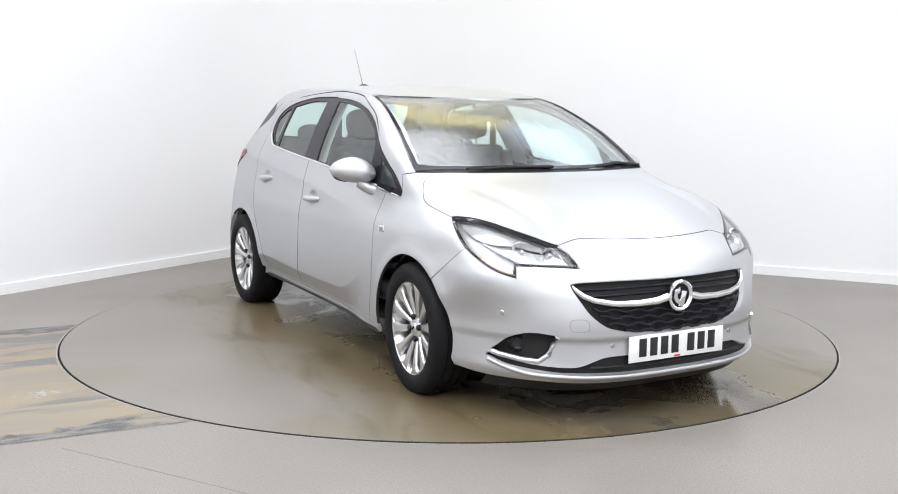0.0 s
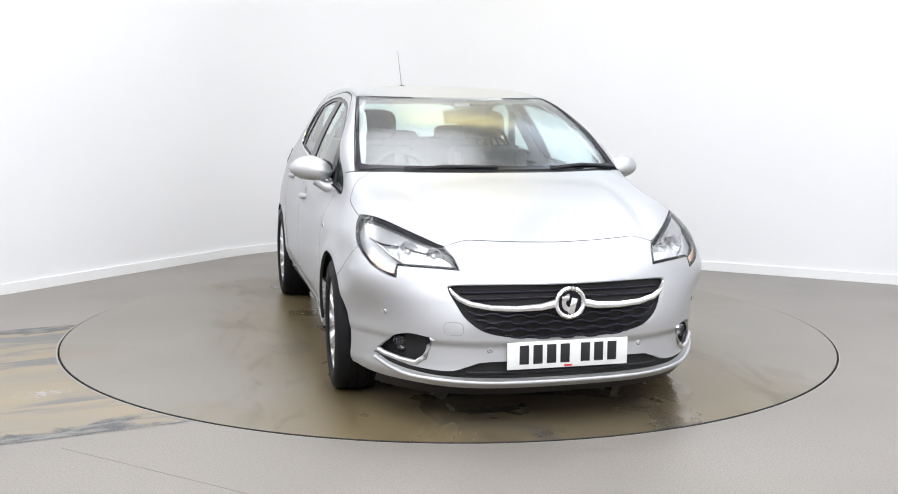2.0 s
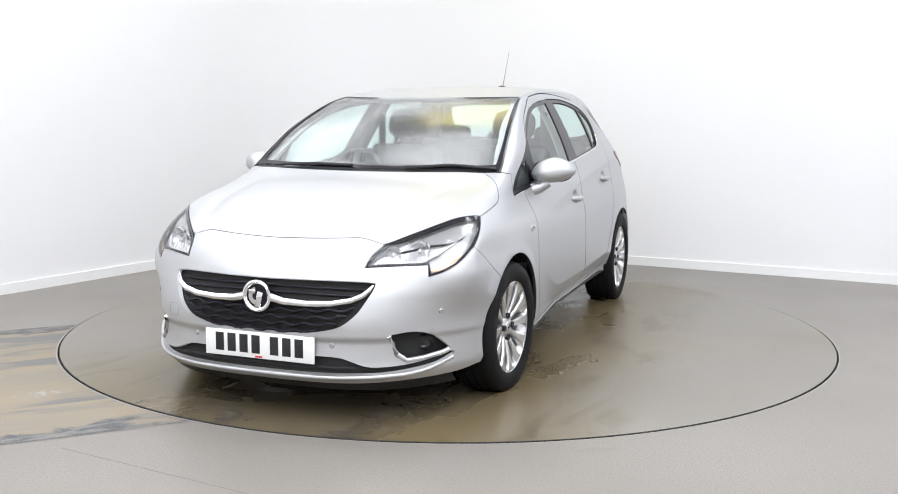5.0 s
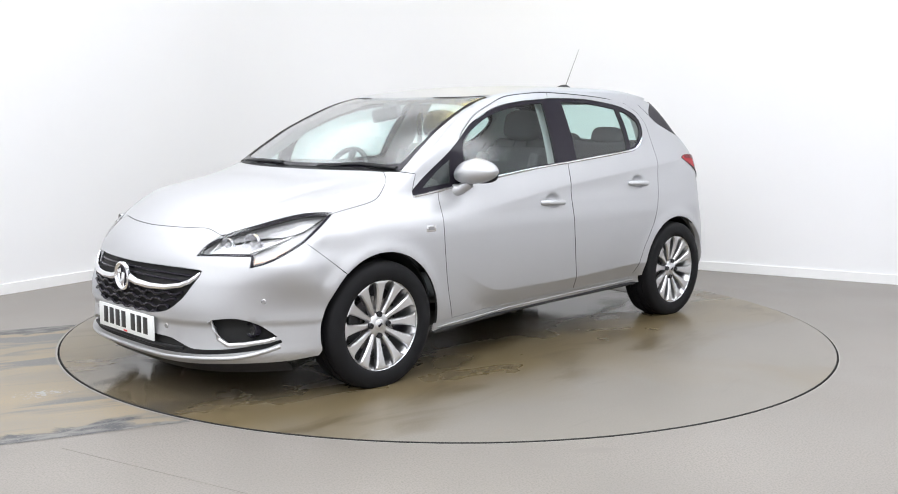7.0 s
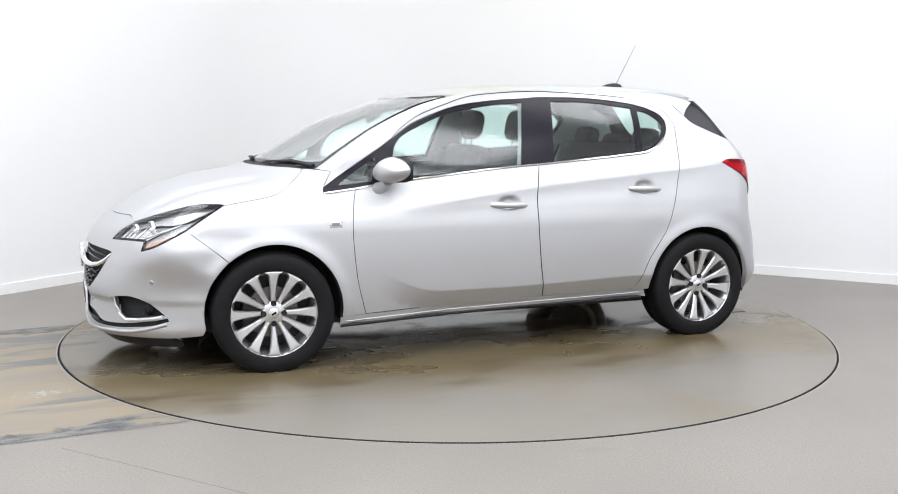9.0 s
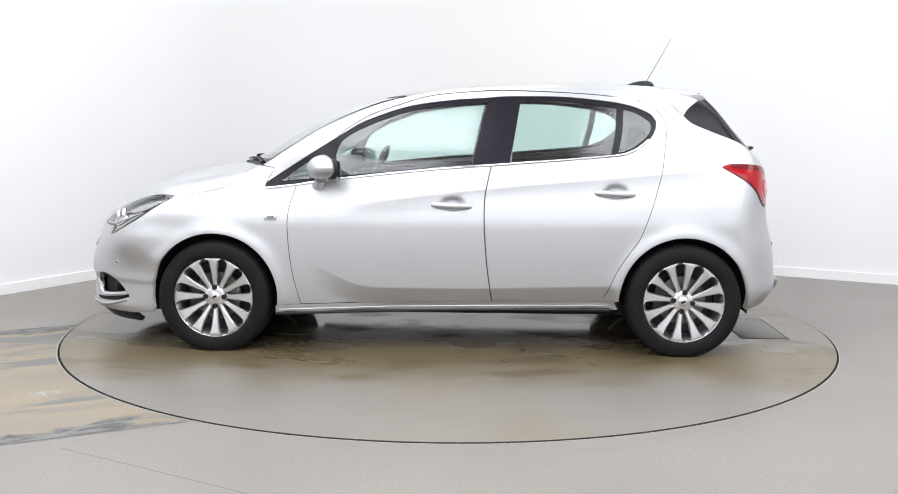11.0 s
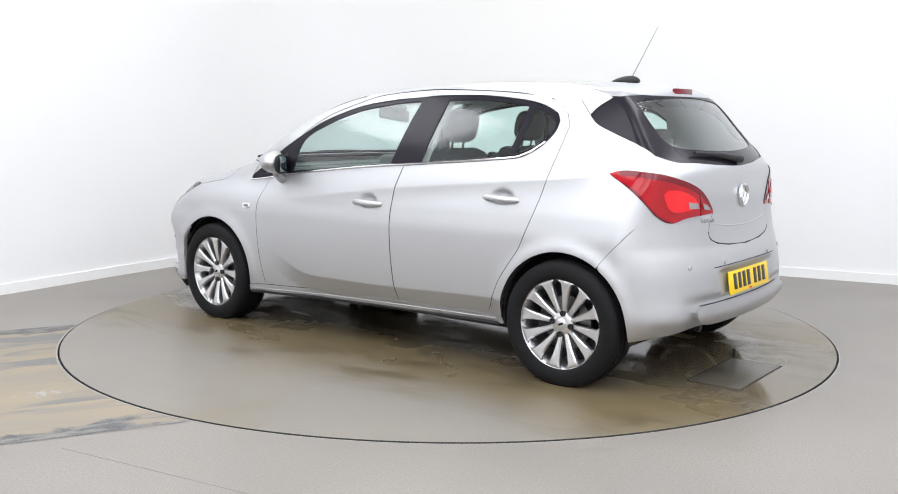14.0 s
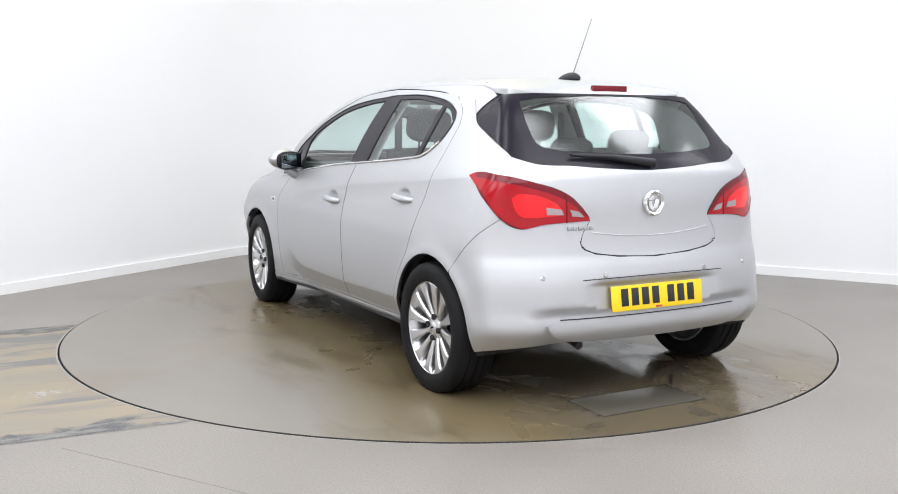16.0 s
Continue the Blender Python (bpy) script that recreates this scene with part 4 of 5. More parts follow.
FRONT_FACE = Matrix(((0, 0, 1, 0), (1, 0, 0, 0), (0, 1, 0, 0), (0, 0, 0, 1)))
REAR_FACE = Matrix(((0, 0, -1, 0), (-1, 0, 0, 0), (0, 1, 0, 0), (0, 0, 0, 1)))
emblem((2.114, 0, 0.523), FRONT_FACE, car, 0.067)
emblem((-1.793, 0, 0.889), REAR_FACE, car, 0.058)


def plate(at, turn, mat, label):
    """A number plate: seven plain bars in two groups, and a small red bar below them."""
    o = part("number_plate", box(0.522, 0.112, 0.008, (0, 0, 0.004), 0.0025), mat, car, label)
    o.matrix_basis = Matrix.Translation(at) @ turn
    for i in range(7):
        x = -0.178 + 0.0585 * i + (0.030 if i > 3 else 0) - 0.012
        part("plate_bar", box(0.040, 0.078, 0.0016, (x, 0.004, 0.0086), 0.0004), INK, o)
    part("plate_mark", box(0.034, 0.008, 0.0016, (0.0, -0.048, 0.0086), 0.0004), RED_INK, o)


plate((2.106, 0, 0.311), FRONT_FACE, PLATE_WHITE, "white front number plate with seven plain black bars")
plate((-1.842, 0, 0.476), REAR_FACE @ pose(0, 0, 0, -9, 0, 0), PLATE_YELLOW, "yellow rear number plate with seven plain black bars")
pocket("lower_intake", INTAKE, BLACK_PIT, 0.022, car, "black lower air intake")
ribbon("intake_bar", fr(*[(y, 0.244) for y in np.linspace(-0.42, 0.42, 25)]), 0.007, BLACK_TRIM, car, lift=-0.015)
lipline = [(y, 0.196 + 0.012 * (y / 0.6) ** 2 + 0.045 * max(0, y - 0.60) / 0.14 * max(0, y - 0.60) / 0.14) for y in np.linspace(0.0, 0.735, 26)]
for k in (False, True):
    ribbon("bumper_lip", fr(*lipline), 0.010, PAINT, car, "silver strip along the bumper's lower edge", lift=-0.001, mirror=k)
    fog = panel("fog_surround", FOG, BLACK_PIT, car, "black fog lamp recess", lift=-0.04, lip=0, gap=-0.015, mirror=k)
    y = -0.640 if k else 0.640
    ring_ = lathe([(0.024, 0.004), (0.030, 0.010), (0.035, 0.006), (0.037, -0.02)], 32, "Z")
    fl = part("fog_lamp", ring_, BLACK_GLOSS, fog, "round fog lamp in a dark ring")
    fl.matrix_basis = Matrix.Translation((1.845, y, 0.328)) @ pose(0, 0, 0, 0, 0, -8 if k else 8) @ FRONT_FACE
    part("fog_bowl", lathe([(0.004, -0.022), (0.012, -0.018), (0.025, 0.003)], 32, "Z"), REFLECTOR, fl)
    part("fog_lens", lathe([(0.0005, 0.012), (0.014, 0.010), (0.027, 0.004)], 32, "Z"), CLEAR, fl)
    ribbon("fog_trim", fr((0.545, 0.374), (0.552, 0.340), (0.568, 0.295), (0.600, 0.266), (0.65, 0.270), (0.705, 0.282), (0.722, 0.290)), 0.011, SATIN, fog, "satin trim round the fog lamp recess", lift=0.0, mirror=k)
SPLIT = both(fr((0.0, 0.166), (0.25, 0.168), (0.45, 0.172), (0.60, 0.178), (0.73, 0.183), (0.73, 0.13), (0.55, 0.125), (0.0, 0.122)))
panel("splitter", SPLIT, BLACK_TRIM, car, "black plastic splitter under the front bumper", lift=-0.006, lip=0.03)
for k in (1, -1):
    for y, z in ((0.325, 0.333), (0.705, 0.46)):
        s = fr((y, z))
        nn = Vector(normals_at(s)[0]) * 1
        o = part("parking_sensor", lathe([(0.0005, 0.003), (0.009, 0.003), (0.011, 0.001), (0.0125, -0.002)], 20, "Z"), BADGE_GREY, bumper)
        nn.y *= k
        o.matrix_basis = Matrix.Translation((s[0][0], k * s[0][1], s[0][2])) @ nn.to_track_quat("Z", "Y").to_matrix().to_4x4()

a = np.linspace(0, 2 * np.pi, 25)
ribbon("tow_cover", fr(*zip(0.467 + 0.036 * np.sign(np.cos(a)) * np.abs(np.cos(a)) ** 0.6, 0.421 + 0.026 * np.sign(np.sin(a)) * np.abs(np.sin(a)) ** 0.6)), 0.0012, GREY_TRIM, bumper, "round-cornered towing eye cover", lift=0.0, seg=5, mirror=True)

# rear bumper, tailgate, rear window
BUMP_TOP = J([re((0.0, 0.655), (0.2, 0.664), (0.32, 0.680), (0.372, 0.700), (0.390, 0.725), (0.375, 0.77)), TAIL_LOW[:1]])
TB = both(J([BUMP_TOP, TAIL_LOW[1:6], QUARTER_SEAM, arc(-AXLE, 120, 188, 12)[1:], sd((-1.600, 0.25)), re((0.73, 0.268), (0.62, 0.282), (0.45, 0.292), (0.0, 0.294))]))
rear_bumper = panel("rear_bumper", TB, PAINT, car, lip=0.03, h=0.02)
GLASS_TOP = J([re((0.0, 1.388), (0.2, 1.388)), GLASS_SIDE, re((0.40, 1.058), (0.254, 1.047), (0.0, 1.036))])
GATE = both(J([re((0.0, 1.036), (0.254, 1.047), (0.40, 1.058)), GLASS_SIDE[::-1][:2], re((0.66, 1.05)), TAIL_TOP[3:], BUMP_TOP[::-1][1:]]))
gate = panel("tailgate", GATE, PAINT, car, edge=BLACK_PIT, gap=0.0018, h=0.026)
RG = both(GLASS_TOP)
RG_IN = both(J([re((0.0, 1.372), (0.2, 1.369), (0.40, 1.358), (0.495, 1.344), (0.51, 1.267), (0.513, 1.17), (0.49, 1.14), (0.42, 1.125), (0.2, 1.112), (0.0, 1.108))]))
panel("rear_window_border", RG, BLACK_GLOSS, car, "dark wrap-around border of the rear window", holes=[RG_IN], lift=-0.004, lip=0.006)
panel("rear_window", RG_IN, REAR_GLASS, car, "greenish tinted rear window", lift=-0.008, lip=0, gap=-0.002, h=0.05).visible_shadow = False
ribbon("gate_gap", J([re((0.392, 0.735), (0.385, 0.708), (0.372, 0.697), (0.32, 0.677), (0.2, 0.661), (0.0, 0.652)), re((0.0, 0.652), (0.2, 0.661), (0.32, 0.677), (0.372, 0.697), (0.385, 0.708), (0.392, 0.735))[::-1][1:] * (1, -1, 1)]), 0.0038, BLACK_PIT, gate, "dark gap under the tailgate", lift=-0.002, seg=6)
ribbon("gate_crease", re(*[(y, 0.745 + 0.02 * (y / 0.3) ** 2) for y in np.linspace(-0.33, 0.33, 17)]), 0.0035, PAINT, gate, lift=-0.0015)
LOW = both(re((0.0, 0.392), (0.35, 0.394), (0.48, 0.394), (0.54, 0.389), (0.575, 0.379), (0.56, 0.352), (0.50, 0.328), (0.4, 0.314), (0.0, 0.310)))
panel("bumper_insert", LOW, PAINT, car, "silver lower insert of the rear bumper", lift=0.027, lip=0.034, edge=PAINT)
ribbon("insert_groove", re(*[(y, 0.399 - 0.010 * max(0, abs(y) - 0.5) / 0.1) for y in np.linspace(-0.50, 0.50, 29)]), 0.0026, BLACK_TRIM, rear_bumper, "dark gap over the lower insert", lift=0.003)
# black strip stands in for the shaded crease over the plate recess
ribbon("plate_brow", re(*[(y, 0.568 + 0.004 * (1 - (y / 0.40) ** 2)) for y in np.linspace(-0.40, 0.40, 25)]), 0.0022, BLACK_TRIM, rear_bumper, "thin dark strip for the shade in the crease over the plate recess", lift=-0.0005)
for k in (1, -1):
    for y, z in ((0.285, 0.585), (0.58, 0.585)):
        s = re((y, z))
        nn = Vector(normals_at(s)[0])
        nn.y *= k
        o = part("parking_sensor", lathe([(0.0005, 0.003), (0.009, 0.003), (0.011, 0.001), (0.0125, -0.002)], 20, "Z"), BADGE_GREY, rear_bumper)
        o.matrix_basis = Matrix.Translation((s[0][0], k * s[0][1], s[0][2])) @ nn.to_track_quat("Z", "Y").to_matrix().to_4x4()
# tail badge as plain bars
for i in range(5):
    s = re((0.440 - 0.026 * i, 0.789))
    o = part("badge_bar", box(0.022, 0.018, 0.004, (0, 0, 0.001), 0.001), BADGE_GREY, gate)
    o.matrix_basis = Matrix.Translation(s[0]) @ REAR_FACE

# lamps
for k in (False, True):
    hl = J([LAMP_TOP, LAMP_LOW[1:], LAMP_OUT[1:-1]])
    house = panel("headlamp", hl, LAMP_GREY, car, "swept-back clear headlamp with bright reflectors", lift=-0.034, lip=0, gap=-0.006, mirror=k)
    panel("lamp_bezel", hl, BLACK_GLOSS, house, inset=0.009, lift=-0.002, lip=0.012, gap=0.002, mirror=k)
    for y, z, r in ((0.512, 0.692, 0.034), (0.606, 0.704, 0.044)):
        s = fr((y, z))[0]
        bowl = lathe([(0.004, -0.040), (r * 0.5, -0.034), (r * 0.80, -0.018), (r * 0.96, -0.006), (r * 1.02, -0.006), (r * 1.02, -0.02)], 36, "Z")
        b = part("reflector", bowl, REFLECTOR, house)
        b.matrix_basis = Matrix.Translation((s[0] - 0.024, -y if k else y, z)) @ pose(0, 0, 0, 0, 0, -12 if k else 12) @ FRONT_FACE
        part("bulb", lathe([(0.0005, 0.0), (0.009, -0.004), (0.012, -0.012), (0.012, -0.045)], 16, "Z"), SATIN, b)
    for i in range(5):
        q = fr((0.47 + 0.035 * i, 0.665 + 0.002 * i), (0.475 + 0.035 * i, 0.715 + 0.012 * i))
        ribbon("reflector_rib", q, 0.0016, REFLECTOR, house, lift=-0.022, seg=6, mirror=k)
    panel("side_marker", np.array([(1.84, 0.662, 0.645), (1.855, 0.660, 0.622), (1.80, 0.71, 0.638), (1.735, 0.75, 0.672), (1.70, 0.745, 0.70), (1.77, 0.705, 0.67)]), AMBER, house, "pale amber side reflector", lift=-0.012, lip=0.01, mirror=k)
    panel("lamp_brow", np.array([(1.52, 0.752, 0.822), (1.62, 0.676, 0.808), (1.76, 0.570, 0.765), (1.86, 0.484, 0.724), (1.83, 0.52, 0.716), (1.74, 0.60, 0.738), (1.68, 0.665, 0.745), (1.62, 0.71, 0.765)]), BADGE_GREY, house, "satin silver brow inside the lamp", lift=-0.020, lip=0.012, mirror=k)
    panel("reflector_chamber", np.array([(1.84, 0.515, 0.713), (1.91, 0.462, 0.695), (1.955, 0.440, 0.660), (1.91, 0.53, 0.662), (1.85, 0.625, 0.664), (1.80, 0.655, 0.690), (1.72, 0.665, 0.728), (1.76, 0.60, 0.728)]), REFLECTOR, house, "bright fluted reflector", lift=-0.028, lip=0.006, mirror=k)
    ribbon("light_guide", J([fr((0.44, 0.660), (0.52, 0.662), (0.60, 0.664), (0.638, 0.672)), np.array([(1.79, 0.680, 0.700), (1.70, 0.715, 0.735), (1.62, 0.735, 0.770)])]), 0.0055, SATIN, house, "slim daytime light strip", lift=-0.014, mirror=k)
    panel("lens", hl, CLEAR, house, lift=0.001, lip=0, gap=0.002, mirror=k).visible_shadow = False
    tl = J([TAIL_TOP, TAIL_LOW[1:-1]])
    tail_lamp = panel("tail_lamp", tl, RED_LENS, car, "red wrap-around tail lamp with a clear section", lift=0.004, lip=0.03, mirror=k)
    panel("dark_band", J([TAIL_TOP[1:8], re((0.372, 0.845), (0.43, 0.895), (0.51, 0.935), (0.62, 0.968), (0.695, 0.985)), np.array([(-1.56, 0.74, 1.000), (-1.50, 0.745, 1.003)])]), RED_DARK, tail_lamp, "darker red upper band", lift=0.0055, lip=0.002, mirror=k)
    panel("dark_front", J([TAIL_LOW[3:8], np.array([(-1.50, 0.752, 0.985), (-1.585, 0.752, 0.935), (-1.63, 0.735, 0.875), (-1.672, 0.70, 0.825)])]), RED_DARK, tail_lamp, "darker red front edge", lift=0.0055, lip=0.002, mirror=k)
    panel("light_ring", re((0.585, 0.935), (0.66, 0.940), (0.685, 0.92), (0.672, 0.87), (0.645, 0.842), (0.60, 0.838), (0.485, 0.845), (0.475, 0.87), (0.50, 0.90)), RED_BRIGHT, tail_lamp, "bright red lit field", lift=0.0065, lip=0.003, mirror=k)
    for q in (((0.548, 0.884), (0.478, 0.874), (0.468, 0.848), (0.545, 0.850)), ((0.442, 0.872), (0.395, 0.862), (0.372, 0.836), (0.430, 0.842))):
        panel("clear_section", re(*q), SMOKE_LENS, tail_lamp, "clear grey section", lift=0.009, lip=0.003, mirror=k)
    ribbon("lamp_split", re((0.455, 0.935), (0.452, 0.88), (0.452, 0.815)), 0.004, RED_DARK, tail_lamp, lift=0.004, mirror=k)
stop = tp((-1.452, 0.0))[0]
part("stop_lamp", box(0.022, 0.20, 0.028, (-1.452, 0, stop[2] + 0.004), 0.004), RED_DARK, car, "long red stop lamp on the spoiler")

# door mirrors
for k in (1, -1):
    bm = bmesh.new()
    bmesh.ops.create_uvsphere(bm, u_segments=36, v_segments=20, radius=1)
    for v in bm.verts:
        x, y, z = v.co
        v.co.x = x * 0.084 if x > 0 else x * 0.045
        v.co.y = math.copysign(abs(y) ** 0.85, y) * (0.118 - 0.012 * max(0, x))
        out = k * y
        v.co.z = math.copysign(abs(z) ** 0.85, z) * (0.072 if z > 0 else 0.058) * (1 - 0.16 * max(0, out)) + 0.010 + 0.010 * out - (0.014 * abs(out) if z > 0 else 0)
    shellm = part("door_mirror", bm, PAINT, car, "silver door mirror housing")
    shellm.matrix_basis = Matrix.Translation((0.655, k * 0.868, 0.980)) @ pose(0, 0, 0, 0, 0, k * 27)
    rimm = bmesh.new()
    bmesh.ops.create_uvsphere(rimm, u_segments=32, v_segments=12, radius=1)
    for v in rimm.verts:
        v.co = (v.co.x * 0.020 - 0.038, math.copysign(abs(v.co.y) ** 0.7, v.co.y) * 0.108, math.copysign(abs(v.co.z) ** 0.7, v.co.z) * 0.057 + 0.008)
    part("mirror_rim", rimm, BLACK_TRIM, shellm, "black mirror rim")
    part("mirror_glass", box(0.004, 0.176, 0.088, (-0.0590, 0, 0.008), 0.0018), MIRROR, shellm)
    arm = tube([(0.70, k * 0.765, 0.895), (0.69, k * 0.80, 0.905), (0.675, k * 0.845, 0.935)], [0.034, 0.028, 0.026], 12)
    part("mirror_arm", arm, PAINT, car, "silver mirror foot")

# aerial, wipers, exhaust, side badges
fin = bmesh.new()
bmesh.ops.create_uvsphere(fin, u_segments=24, v_segments=12, radius=1)
for v in fin.verts:
    v.co = (v.co.x * 0.085, v.co.y * (0.032 - 0.010 * v.co.x), v.co.z * (0.030 if v.co.z > 0 else 0.012) * (1 - 0.4 * v.co.x))
aer = part("aerial_base", fin, BLACK_TRIM, car, "black roof aerial with a thin rod")
aer.matrix_basis = pose(-1.125, 0, 1.456)
part("aerial_rod", tube([(-0.035, 0, 0.02), (-0.178, 0, 0.28)], [0.0030, 0.0014], 8), GREY_TRIM, aer)
for pts in (((1.197, -0.02), (1.166, -0.26), (1.125, -0.47)), ((1.02, 0.672), (1.09, 0.47), (1.185, 0.26))):
    q = tp(*pts) + np.array((0, 0, 0.012))
    w = part("wiper", tube([tuple(v) for v in q], [0.008, 0.006, 0.004], 8), BLACK_TRIM, car, "black windscreen wiper")
    part("wiper_blade", tube([tuple(v + np.array((-0.012, 0, 0.003))) for v in q], 0.004, 6, 1.4), RUBBER, w)
rw = re((0.395, 1.094), (0.2, 1.084), (-0.02, 1.058))
rw = rw + normals_at(rw) * 0.016
part("rear_wiper", tube([tuple(v) for v in rw], [0.007, 0.014, 0.020], 10), BLACK_TRIM, car, "black rear wiper")
part("exhaust", tube([(-1.45, 0.36, 0.275), (-1.68, 0.36, 0.276), (-1.752, 0.36, 0.262)], 0.019, 16), ALLOY_DARK, car, "short steel exhaust pipe under the bumper")
for k in (1, -1):
    s = sd((0.945, 0.725))[0]
    b = part("side_badge", box(0.066, 0.006, 0.034, (s[0], k * (s[1] + 0.001), 0.727), 0.002), CHROME, car, "small bright badge with plain bars")
    part("badge_field", box(0.040, 0.002, 0.016, (s[0], k * (s[1] + 0.0045), 0.727), 0.0005), GREY_TRIM, b)
    for i in range(3):
        part("badge_bar", box(0.012, 0.004, 0.012, (s[0] + 0.016 * (i - 1), k * (s[1] + 0.001), 0.692), 0.001), CHROME, b)

# underside and wheel housings
part("underbody", box(2.95, 1.30, 0.09, (0.23, 0, 0.225), 0.03), BLACK_PIT, car, "dark underside")
part("bulkhead", box(0.75, 1.10, 0.40, (1.40, 0, 0.45), 0.05), BLACK_PIT, car)
for ax in (AXLE, -AXLE):
    for k in (1, -1):
        bm = lathe([(ARCH + 0.003, -0.012), (ARCH + 0.012, -0.012), (ARCH + 0.012, 0.22), (0.02, 0.22)], 52, "Y", radians(-9), radians(191))
        o = part("arch_liner", bm, BLACK_PIT, car, "black wheel arch liner")
        o.matrix_basis = pose(ax, k * 0.785, HUB) if k < 0 else pose(ax, 0.785, HUB) @ Matrix.Diagonal((1, -1, 1, 1))

# wheels
TYRE = [(0.206, -0.090), (0.215, -0.098), (0.24, -0.104), (0.265, -0.104), (0.288, -0.097), (0.298, -0.086), (0.3015, -0.07), (0.303, -0.046), (0.297, -0.0455), (0.297, -0.0395), (0.3045, -0.039), (0.305, -0.006), (0.298, -0.0055), (0.298, 0.0055), (0.305, 0.006), (0.3045, 0.039), (0.297, 0.0395), (0.297, 0.0455), (0.303, 0.046), (0.3015, 0.07), (0.298, 0.086), (0.288, 0.097), (0.265, 0.104), (0.24, 0.104), (0.215, 0.098), (0.206, 0.090)]


def spoke():
    """One spoke from hub to rim: slim, then flaring into the rim so that the windows between spokes end round."""
    bm = bmesh.new()
    rows = []
    for r, w, y, d in ((0.044, 0.0115, 0.062, 0.03), (0.075, 0.0120, 0.067, 0.03), (0.11, 0.0145, 0.074, 0.03), (0.145, 0.0180, 0.080, 0.028), (0.172, 0.0225, 0.084, 0.026),
                       (0.190, 0.0265, 0.086, 0.024), (0.198, 0.0310, 0.087, 0.022), (0.2035, 0.0385, 0.087, 0.02), (0.2065, 0.0465, 0.087, 0.018), (0.210, 0.0560, 0.086, 0.016)):
        rows.append([bm.verts.new((x, yy, r)) for x, yy in ((-w, y - d), (-w, y - 0.007), (-w + 0.006, y), (w - 0.006, y), (w, y - 0.007), (w, y - d))])
    for a, b in zip(rows, rows[1:]):
        for i in range(5):
            bm.faces.new((a[i], a[i + 1], b[i + 1], b[i]))
    bm.faces.new(rows[0])
    bm.faces.new(rows[-1][::-1])
    return bm


def wheel_parts():
    """The left wheel, its outer face towards +y, about its own centre."""
    rim = part("wheel", lathe([(r * 1.045, y) for r, y in ((0.204, 0.085), (0.208, 0.090), (0.212, 0.091), (0.215, 0.084), (0.210, 0.074), (0.198, 0.060), (0.192, 0.0), (0.198, -0.07), (0.206, -0.09), (0.202, -0.09), (0.188, -0.07), (0.184, 0.0), (0.190, 0.062), (0.204, 0.085))], 72), ALLOY, car, "twelve-spoke silver alloy wheel with a black tyre")
    part("tyre", lathe([(r + 0.003 + max(0.0, 0.24 - r) * 0.17, y) for r, y in TYRE], 72), RUBBER, rim, "black low-profile tyre")
    part("barrel", lathe([(0.203, -0.02), (0.197, -0.06), (0.05, -0.06)], 48), ALLOY_DARK, rim)
    first = part("spoke", spoke(), ALLOY, rim)
    for i in range(1, 12):
        shared("spoke", first, pose(0, 0, 0, 0, 30 * i, 0), rim)
    part("hub", lathe([(0.0005, 0.068), (0.030, 0.068), (0.050, 0.066), (0.057, 0.060), (0.060, 0.03)], 48), ALLOY, rim)
    part("hub_cap", lathe([(0.0005, 0.075), (0.022, 0.074), (0.027, 0.070), (0.027, 0.064)], 32), ALLOY, rim, "bright round hub cap")
    part("cap_shape", box(0.026, 0.003, 0.010, (0, 0.0755, 0), 0.001, pose(0, 0, 0, 0, 30, 0)), BLACK_GLOSS, rim)
    nut = part("wheel_bolt", lathe([(0.0005, 0.0675), (0.0075, 0.0675), (0.009, 0.0700), (0.0125, 0.0705), (0.0140, 0.0685), (0.0140, 0.05)], 16), BLACK_TRIM, rim)
    nut.matrix_basis = pose(0, 0.006, 0.051)
    for i in range(1, 4):
        a = radians(90 * i)
        shared("wheel_bolt", nut, pose(0.051 * math.sin(a), 0.006, 0.051 * math.cos(a)), rim)
    part("valve", lathe([(0.0005, 0.072), (0.007, 0.070), (0.008, 0.055)], 12), BLACK_TRIM, rim).matrix_basis = pose(0, 0, -0.172)
    part("brake_disc", lathe([(0.055, 0.012), (0.128, 0.012), (0.130, 0.006), (0.130, -0.006), (0.055, -0.006)], 48), STEEL, rim)
    part("brake_caliper", box(0.07, 0.05, 0.15, (0.115, 0.005, 0.0), 0.012), ALLOY_DARK, rim)
    return rim


WHEEL_Y = 0.760
front_left = wheel_parts()
front_left.matrix_basis = pose(AXLE, WHEEL_Y - 0.008, 0.292, 0, 0, -3)


def copy_wheel(m):
    made = {}
    for o in (front_left, *front_left.children_recursive):
        made[o] = o.copy()
        scene.collection.objects.link(made[o])
        made[o].parent = made.get(o.parent, o.parent)
    made[front_left].matrix_basis = m


copy_wheel(pose(-AXLE, WHEEL_Y, 0.295, 0, -8, 0))
copy_wheel(pose(AXLE, 0.008 - WHEEL_Y, 0.295, 0, 11, 177))
copy_wheel(pose(-AXLE, -WHEEL_Y, 0.295, 0, 19, 180))


